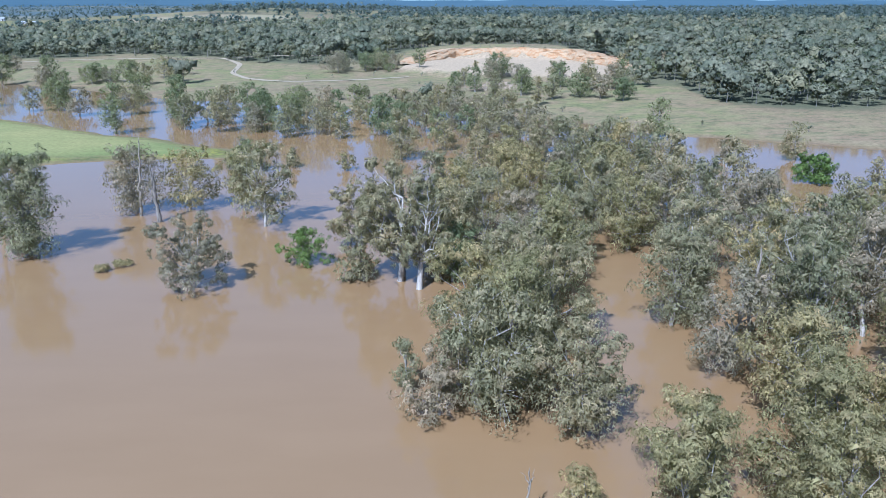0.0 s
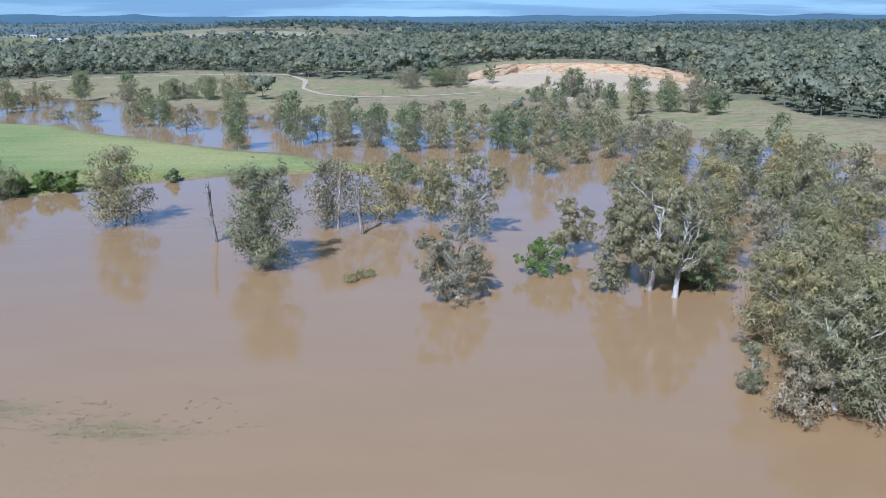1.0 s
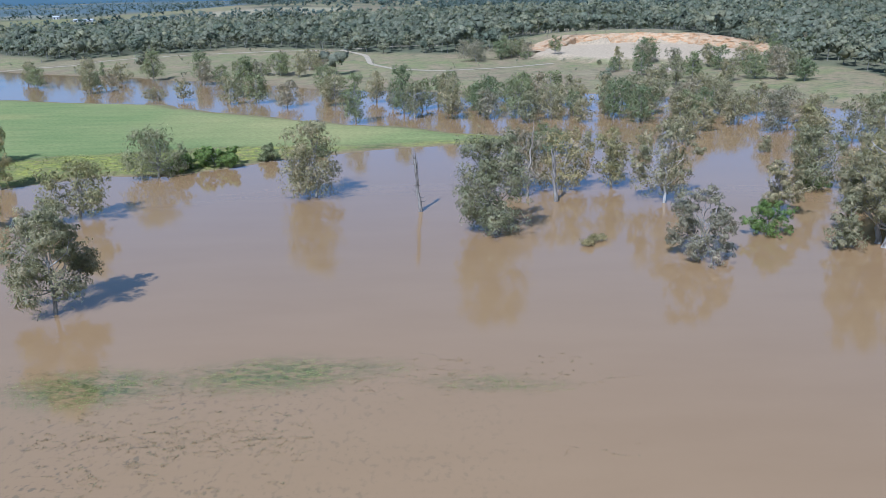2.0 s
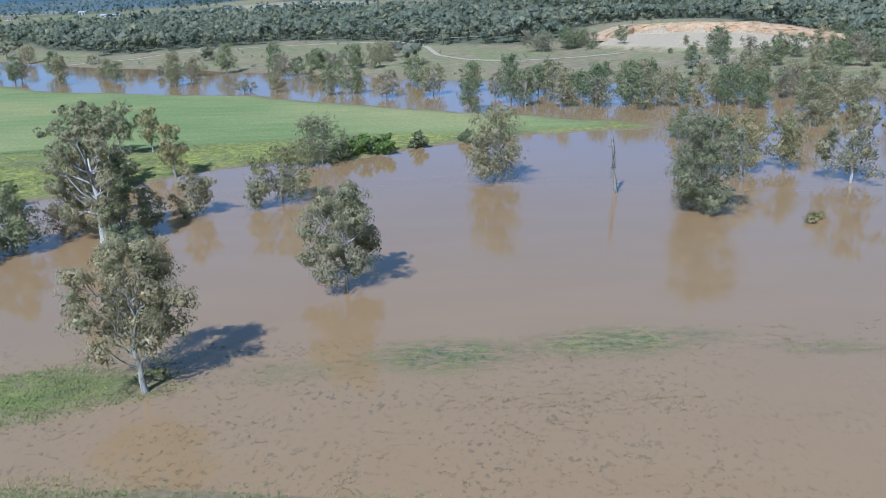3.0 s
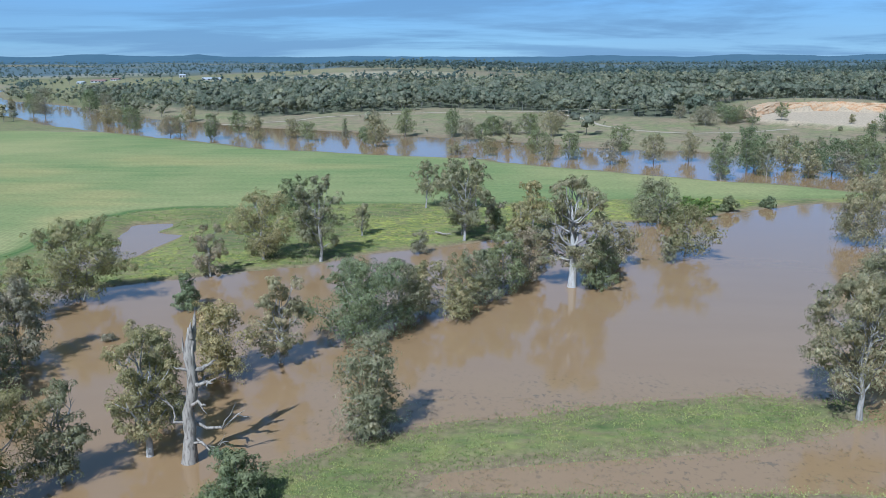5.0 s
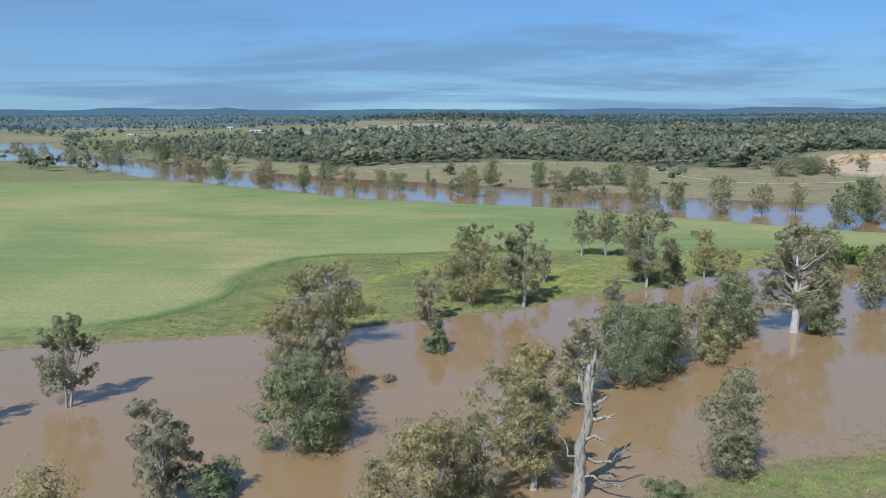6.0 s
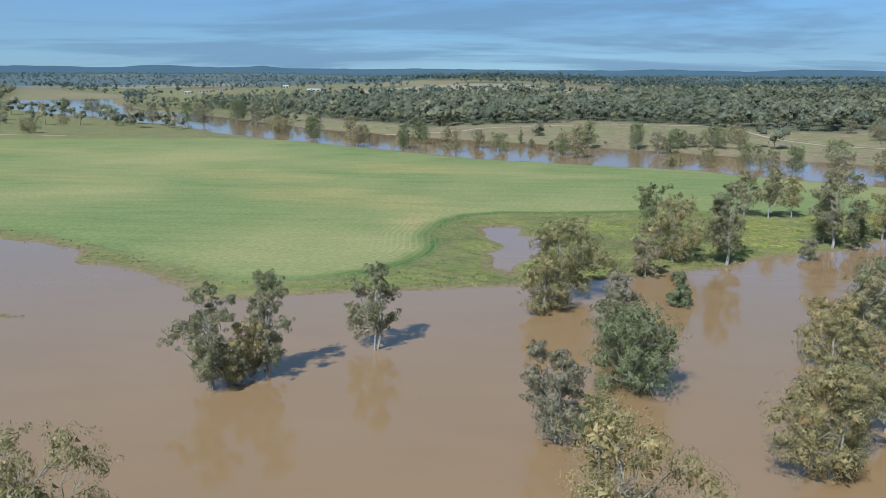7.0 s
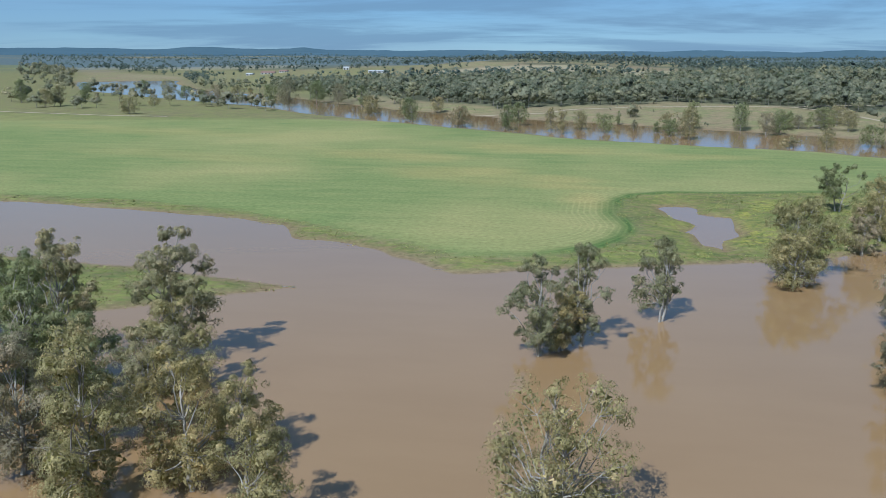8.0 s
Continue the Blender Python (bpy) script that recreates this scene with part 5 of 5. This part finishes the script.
    tree_tone = rng.beta(2, 2, n).astype(np.float32)
    tone = np.r_[np.repeat(tree_tone, 6 * lob), np.repeat(tree_tone, 3 * lob * loose)]
    crowns.attributes.new("tone", "FLOAT", "POINT").data.foreach_set("value", tone)
    child("crowns", crowns, top)
    return n


far_trees("gum_woods", 7.8, 250, 600, 8, 14, 1.15, LEAF_WOODS_HAZE, "grey-green gum woods on the far side of the river", 51)
far_trees("upper_gum_woods", 8.6, 600, 860, 5, 9, 1.55, LEAF_WOODS_HAZE, "grey-green gum woods rising behind the river land", 55)
far_trees("distant_woods", 12.0, 860, 1650, 3, 5, 2.2, LEAF_FAR_HAZE, "distant dark gum woods between pale fields", 52)


def meadow_cover(x, y):
    """Scattered gums on the north-western meadows, thicker along the water."""
    patch = ramp01(value_noise(x, y, 70, 95) * 0.6 + value_noise(x, y, 22, 96) * 0.4, 0.52, 0.72)
    bank = ramp01(-inside_by(x, y, FIELD), -45, -5)
    return np.clip(0.05 + 0.45 * patch + 0.16 * bank, 0, 1) * ramp01(y, 455, 500)


far_trees("meadow_trees", 12.0, 450, 1700, 8, 14, 1.15, LEAF_WOODS_HAZE, "scattered gum trees on the north-western meadows", 54, FIELD, meadow_cover, -2200, -440)
far_trees("remote_woods", 42.0, 1500, 4200, 2, 3, 3.4, LEAF_FAR_HAZE, "remote dark woods on low rises", 53, None, remote_cover, -3200, 2600)


def scrub_cover(x, y):
    """Thin low scrub on the open grazing land."""
    return 0.16 * (1 - ramp01(woods_cover(x, y), 0.1, 0.3)) * ramp01(value_noise(x, y, 30, 77), 0.35, 0.7)


far_trees("grazing_scrub", 8.0, 230, 640, 3, 8, 0.45, LEAF_WOODS_HAZE, "low grey-green scrub dotted over the grazing land", 57, NORTH, scrub_cover, -500, 420, 0.22)


# ---------------------------------------------------------------- driftwood
def drift_log(x, y, z, length, thick, turn, seed, label):
    """A stripped log lying in the water or on the bank, with the stumps of its limbs."""
    rng = np.random.default_rng(seed)
    base = new("drift_log")
    bark = BARK_CHAR if z < 1 else BARK_DEAD
    base.location = (x, y, z)
    base.rotation_euler[2] = radians(turn)
    bag = Bag()
    line = bend((-length / 2, 0, 0.02), (length / 2, 0, 0.10), rng, 0.06, 8)
    tube(bag, line, thick * np.array([0.9, 1.0, 0.95, 0.85, 0.75, 0.62, 0.45, 0.2]), 8)
    child("trunk", bag.mesh("trunk", bark, True), base)
    for k in (2, 4, 5):
        limb = Bag()
        a = rng.uniform(0.5, 1.2) * (1 if k % 2 else -1)
        tip = line[k] + np.array([math.cos(a), math.sin(a), rng.uniform(0.1, 0.5)]) * length * rng.uniform(0.14, 0.26)
        tube(limb, bend(line[k], tip, rng, 0.1, 4), thick * np.array([0.5, 0.4, 0.28, 0.08]), 5)
        child("branch", limb.mesh("branch", bark, True), base)
    return tagged(base, label, "log", "drift logs")


drift_log(-298.2, 93.0, 0.02, 4.6, 0.13, 12, 11, "dark waterlogged log afloat off the crop's corner")
drift_log(-322.0, 78.2, 0.03, 2.6, 0.12, -12, 12, "dark drift log stranded at the spit's tip")
drift_log(-181.5, 146.8, 1.2, 4.4, 0.22, -35, 14, "grey fallen gum log lying in weeds")


# ---------------------------------------------------------------- tracks
def ribbon(name, pts, wide, mat, label):
    pts = np.array(pts, float)
    seg = np.r_[0, np.cumsum(np.linalg.norm(np.diff(pts, axis=0), axis=1))]
    s = np.arange(0, seg[-1], 4.0)
    c = np.stack([np.interp(s, seg, pts[:, 0]), np.interp(s, seg, pts[:, 1])], -1)
    for _ in range(3):
        c[1:-1] = (c[:-2] + c[1:-1] * 2 + c[2:]) / 4
    t = np.gradient(c, axis=0)
    t /= np.linalg.norm(t, axis=1)[:, None]
    nrm = np.stack([-t[:, 1], t[:, 0]], -1)
    jit = 1 + 0.3 * (value_noise(s, s * 0, 17, 41) - 0.5)
    rings = [c + nrm * (wide * k * jit)[:, None] for k in (-0.5, -0.17, 0.17, 0.5)]
    lift = (0.16, 0.26, 0.26, 0.16)
    v = np.concatenate([np.column_stack([q, land_height(q[:, 0], q[:, 1]) + z]) for q, z in zip(rings, lift)])
    n = len(s)
    i = np.arange(n - 1)
    tr = np.concatenate([np.concatenate([np.stack([i + o, i + 1 + o, i + n + 1 + o], -1), np.stack([i + o, i + n + 1 + o, i + n + o], -1)]) for o in (0, n, 2 * n)])
    return tagged(new(name, tri_mesh(name, v, tr, mat, True)), label, "track", kind="structure")


ribbon("track", [(-420, 500), (-330, 470), (-283, 472), (-273, 486), (-221, 500), (-169, 502), (-130, 496), (-112, 460), (-106, 415), (-91, 387), (-69, 374), (-35, 381), (-14, 393)], 2.8, TRACK, "pale gravel track across the grazing land")
ribbon("track", [(-130, 496), (-100, 505), (-70, 490)], 3.0, TRACK, "pale gravel track leading into the woods")
ribbon("track", [(-900, 437), (-640, 441), (-545, 418), (-505, 416)], 3.2, TRACK, "pale farm track along the crop's edge")


# ---------------------------------------------------------------- quarry face
bag = Bag()
face = np.array([(-17, 437), (-12, 450), (8, 474), (42, 480), (70, 462), (86, 425), (93, 396)], float)
seg = np.r_[0, np.cumsum(np.linalg.norm(np.diff(face, axis=0), axis=1))]
s = np.arange(0, seg[-1], 1.6)
fxy = np.stack([np.interp(s, seg, face[:, 0]), np.interp(s, seg, face[:, 1])], -1)
out = np.stack([30 - fxy[:, 0], 420 - fxy[:, 1]], -1)
out /= np.linalg.norm(out, axis=1)[:, None]
levels = 7
tall = 5.8 * np.interp(s, (0, 10, 35, 120, 180, seg[-1]), (0.02, 0.3, 0.9, 1.0, 0.5, 0.02))
v = []
for k in range(levels):
    u = k / (levels - 1)
    rough = (value_noise(s, s * 0 + k * 3.1, 4, 61) - 0.5) * 1.1 + (value_noise(s, s * 0 + k * 5.3, 1.9, 62) - 0.5) * 0.5
    q = fxy + out * (2.6 * (1 - u) + rough)[:, None]
    z = 5.2 + (q[:, 1] - 370) * 0.024 + tall * u + (value_noise(s, s * 0 + k, 3, 63) - 0.5) * 0.7 * (0 < k) - 4.0 * (k == 0)
    v.append(np.column_stack([q, z]))
back = fxy - out * 9
low = fxy - out * 9.8
v.append(np.column_stack([back, np.maximum(v[-1][:, 2] - 0.4, land_height(back[:, 0], back[:, 1]) - 0.5)]))
v.append(np.column_stack([low, land_height(low[:, 0], low[:, 1]) - 2.5]))
levels += 1
n = len(s)
i = np.arange(n - 1)
tr = np.concatenate([np.concatenate([np.stack([i + o, i + 1 + o, i + n + 1 + o], -1), np.stack([i + o, i + n + 1 + o, i + n + o], -1)]) for o in range(0, n * levels, n)])
bag.add(np.concatenate(v), tr)
tagged(new("quarry_face", bag.mesh("quarry_face", ROCK)), "ochre and cream rock face of a gravel quarry", "quarry", kind="structure")


# rubble tipped down the slope before the quarry
def rubble(spots, rng):
    bag = Bag()
    cube = np.array([(i, j, k) for i in (-1, 1) for j in (-1, 1) for k in (-1, 1)], float)
    sides = np.array([(0, 1, 3), (0, 3, 2), (4, 6, 7), (4, 7, 5), (0, 4, 5), (0, 5, 1), (2, 3, 7), (2, 7, 6), (0, 2, 6), (0, 6, 4), (1, 5, 7), (1, 7, 3)])
    for x, y in spots:
        size = rng.uniform(0.25, 0.9) * rng.uniform(0.6, 1.2, 3)
        bag.add(cube * size * rng.uniform(0.6, 1.15, (8, 3)) + np.array([x, y, ground_at(x, y) + size[2] * 0.4]), sides)
    return tagged(new("quarry_rubble", bag.mesh("quarry_rubble", ROCK_PALE)), "pale broken rock tipped below the gravel quarry", "rocks", kind="stuff")


rock_rng = np.random.default_rng(19)
rubble(np.concatenate([np.column_stack([rock_rng.normal(26, 7, 90), rock_rng.normal(352, 7, 90)]), np.column_stack([rock_rng.normal(60, 12, 50), rock_rng.normal(366, 4, 50)])]), rock_rng)


# ---- the flooded belt of gums on the river's bend
BELT = [(-92, 262), (-62, 288), (-22, 290), (8, 268), (24, 236), (30, 205), (4, 204), (-14, 222), (-40, 238), (-66, 240)]
belt_rng = random.Random(9)
taken = [(o.location.x, o.location.y) for o in bpy.data.objects if o.get("category") == "tree"]
for _ in range(2500):
    x, y = belt_rng.uniform(-95, 32), belt_rng.uniform(200, 292)
    if float(inside_by(x, y, BELT)) < 0 or abs(x + 44 + 0.35 * (y - 250)) < 5.0:
        continue
    if all((x - a) ** 2 + (y - c) ** 2 > 9.0 ** 2 for a, c in taken):
        taken.append((x, y))
        gum(x, y, belt_rng.uniform(6.5, 13), belt_rng.uniform(5.5, 9), c0=0.14, group="trees along the river")


# ---------------------------------------------------------------- grass and drowned growth
def tufts(name, pts, rng, tall, wide, blades, mat, label, lift=None):
    """Small fans of blades at the points."""
    pts = np.asarray(pts, float)
    z = np.maximum(land_height(pts[:, 0], pts[:, 1]), -0.03) if lift is None else lift
    n = len(pts)
    root = np.repeat(np.column_stack([pts, np.broadcast_to(z, n)]), blades, 0)
    big = np.repeat(rng.uniform(0.5, 1.5, n), blades)
    a = rng.uniform(0, 6.28, n * blades)
    out = np.stack([np.cos(a), np.sin(a), 0 * a], -1)
    side = np.stack([-np.sin(a), np.cos(a), 0 * a], -1)
    r0 = root + out * (rng.uniform(0, 0.6, n * blades) * wide * big)[:, None]
    tip = r0 + out * (rng.uniform(0.1, 0.9, n * blades) * wide * big)[:, None] + np.array([0, 0, 1.0]) * (tall * big * rng.uniform(0.5, 1.2, n * blades))[:, None]
    s = side * (wide * 0.30 * big)[:, None]
    v = np.stack([r0 - s, r0 + s, tip], 1).reshape(-1, 3)
    return tagged(new(name, tri_mesh(name, v, np.arange(len(v)).reshape(-1, 3), mat)), label, "grass", kind="stuff")


rng = np.random.default_rng(81)
cand = np.column_stack([rng.uniform(-225, -90, 120000), rng.uniform(34, 67, 120000)])
on = np.maximum(inside_by(cand[:, 0], cand[:, 1], BANK), inside_by(cand[:, 0], cand[:, 1], NEAR))
thick = value_noise(cand[:, 0], cand[:, 1], 3.0, 83) * 0.6 + value_noise(cand[:, 0], cand[:, 1], 9.0, 84) * 0.4
edge_w = np.clip((on + 1.8) / 2.5, 0, 1)
cand = cand[rng.random(len(cand)) < edge_w * np.clip((thick - 0.25) * 2.4, 0.05, 1)]
tufts("bank_grass", cand, rng, 0.13, 0.13, 3, GRASS, "rough green grass and weeds on the low banks")

cand = np.column_stack([rng.uniform(-420, -120, 120000), rng.uniform(55, 210, 120000)])
on = np.maximum(np.minimum(inside_by(cand[:, 0], cand[:, 1], FIELD), -inside_by(cand[:, 0], cand[:, 1], CROP) + 1.0), inside_by(cand[:, 0], cand[:, 1], SPIT))
thick = value_noise(cand[:, 0], cand[:, 1], 4.0, 85) * 0.6 + value_noise(cand[:, 0], cand[:, 1], 13.0, 86) * 0.4
cand = cand[(on > -0.3) & (rng.random(len(cand)) < np.clip((thick - 0.28) * 2.2, 0.03, 1)) & (inside_by(cand[:, 0], cand[:, 1], POND) < 0.3)]
tufts("field_margin_weeds", cand, rng, 0.16, 0.28, 3, GRASS, "lush weeds along the crop's flooded margin")


cand = np.column_stack([rng.uniform(-135, -50, 110000), rng.uniform(56, 73, 110000)])
ragged = value_noise(cand[:, 0], cand[:, 1], 1.6, 87) * 0.5 + value_noise(cand[:, 0], cand[:, 1], 5.0, 88) * 0.5
cand = cand[rng.random(len(cand)) < patch_weight(cand[:, 0], cand[:, 1]) * np.clip((ragged - 0.34) * 3.4, 0, 1)]
tufts("shallow_grass", cand, rng, 0.07, 0.08, 3, GRASS, "green grass just breaking the muddy shallows", lift=-0.02)

cand = np.column_stack([rng.uniform(-192, -48, 26000), rng.uniform(36, 73, 26000)])
x, y = cand[:, 0], cand[:, 1]
band = np.clip(1 - np.abs(y - 66 - 0.01 * (x + 90)) / 5.5, 0, 1) * (x > -136) * np.clip((-50 - x) / 12, 0, 1) * 0.55
flat = np.clip((64 - y) / 4, 0, 1) * np.clip((-80 - x) / 14, 0, 1) * 0.26
verge = 0.5 * np.clip(1 - np.abs(np.maximum(inside_by(x, y, BANK), inside_by(x, y, NEAR)) + 1.0) / 2.2, 0, 1)
heap = 1.2 * np.exp(-(((x + 94) / 9) ** 2 + ((y - 52.5) / 3.0) ** 2)) + 0.6 * np.exp(-(((x + 87) / 6) ** 2 + ((y - 54) / 3) ** 2)) + 0.4 * np.exp(-(((x + 60) / 5) ** 2 + ((y - 52) / 1.5) ** 2))
clot = np.clip((value_noise(x, y, 1.3, 90) * 0.4 + value_noise(x, y, 5.0, 91) * 0.6 - 0.38) * 2.4, 0, 0.8)
land_in = np.maximum(inside_by(x, y, BANK), inside_by(x, y, NEAR))
cand = cand[(rng.random(len(cand)) < np.clip(band + flat + heap + verge, 0, 1) * clot) & (land_in < 0.5)]
# each clot of litter is drawn out into a short streak
each = rng.integers(4, 13, len(cand))
turn = np.repeat(rng.normal(0.1, 0.45, len(cand)), each)
along = rng.normal(0, 1, len(turn)) * np.repeat(rng.uniform(0.10, 0.50, len(cand)), each)
across = rng.normal(0, 0.09, len(turn))
cand = np.repeat(cand, each, 0) + np.column_stack([np.cos(turn) * along - np.sin(turn) * across, np.sin(turn) * along + np.cos(turn) * across])
tufts("drowned_grass", cand, rng, 0.07, 0.13, 3, STRAW, "dead grass and flood litter caught in muddy shallows", lift=-0.02)


# ---------------------------------------------------------------- farm buildings
def box(bm, x0, x1, y0, y1, z0, z1):
    vs = [bm.verts.new(p) for p in ((x0, y0, z0), (x1, y0, z0), (x1, y1, z0), (x0, y1, z0), (x0, y0, z1), (x1, y0, z1), (x1, y1, z1), (x0, y1, z1))]
    for f in ((3, 2, 1, 0), (4, 5, 6, 7), (0, 1, 5, 4), (1, 2, 6, 5), (2, 3, 7, 6), (3, 0, 4, 7)):
        bm.faces.new([vs[i] for i in f])


def shed(x, y, turn, long, deep, eave, ridge, wall, roof, name, label, doors=2):
    base = new(name)
    base.location = (x, y, ground_at(x, y))
    base.rotation_euler[2] = radians(turn)
    bm = bmesh.new()
    box(bm, -long / 2, long / 2, -deep / 2, deep / 2, -0.6, eave)
    part("wall", bm, wall, base)
    bm = bmesh.new()
    o = 0.4
    pts = [(-deep / 2 - o, eave - 0.1), (0, ridge), (deep / 2 + o, eave - 0.1), (deep / 2 + o, eave - 0.3), (0, ridge - 0.22), (-deep / 2 - o, eave - 0.3)]
    ends = [[bm.verts.new((s * (long / 2 + o), a, c)) for a, c in pts] for s in (-1, 1)]
    for k in range(6):
        bm.faces.new((ends[0][k], ends[0][(k + 1) % 6], ends[1][(k + 1) % 6], ends[1][k]))
    for e in ends:
        bm.faces.new(e[:2] + e[4:])
        bm.faces.new(e[1:5])
    part("roof", bm, roof, base)
    for k in range(doors):
        bm = bmesh.new()
        c = -long / 2 + long * (k + 0.5) / doors
        box(bm, c - long * 0.12 / doors * 2, c + long * 0.12 / doors * 2, -deep / 2 - 0.06, -deep / 2 + 0.05, 0.1, eave * 0.72)
        part("door" if k == 0 else "window", bm, GLASS_DARK, base)
    return tagged(base, label, "building", "farm buildings")


shed(-568, 1087, 8, 8, 6, 3.2, 4.4, SHED_WHITE, ROOF_GREY, "farm_shed", "white steel farm shed on open grazing land")
shed(-513, 1040, 3, 24, 9, 2.2, 3.4, SHED_WHITE, ROOF_GREY, "farm_shed", "long white steel farm shed beside grazing land", 4)
shed(-708, 1085, -6, 10, 7, 2.2, 3.4, SHED_WHITE, ROOF_GREY, "farm_shed", "white steel hay shed on open meadow", 2)
shed(-672, 1060, 4, 19, 9, 1.9, 3.6, SHED_WHITE, ROOF_RED, "farmhouse", "white farmhouse with a rust-red roof", 4)
shed(-651, 1064, -3, 11, 7, 1.8, 3.2, SHED_WHITE, ROOF_RED, "farmhouse", "low white farmhouse with a rust-red roof", 3)
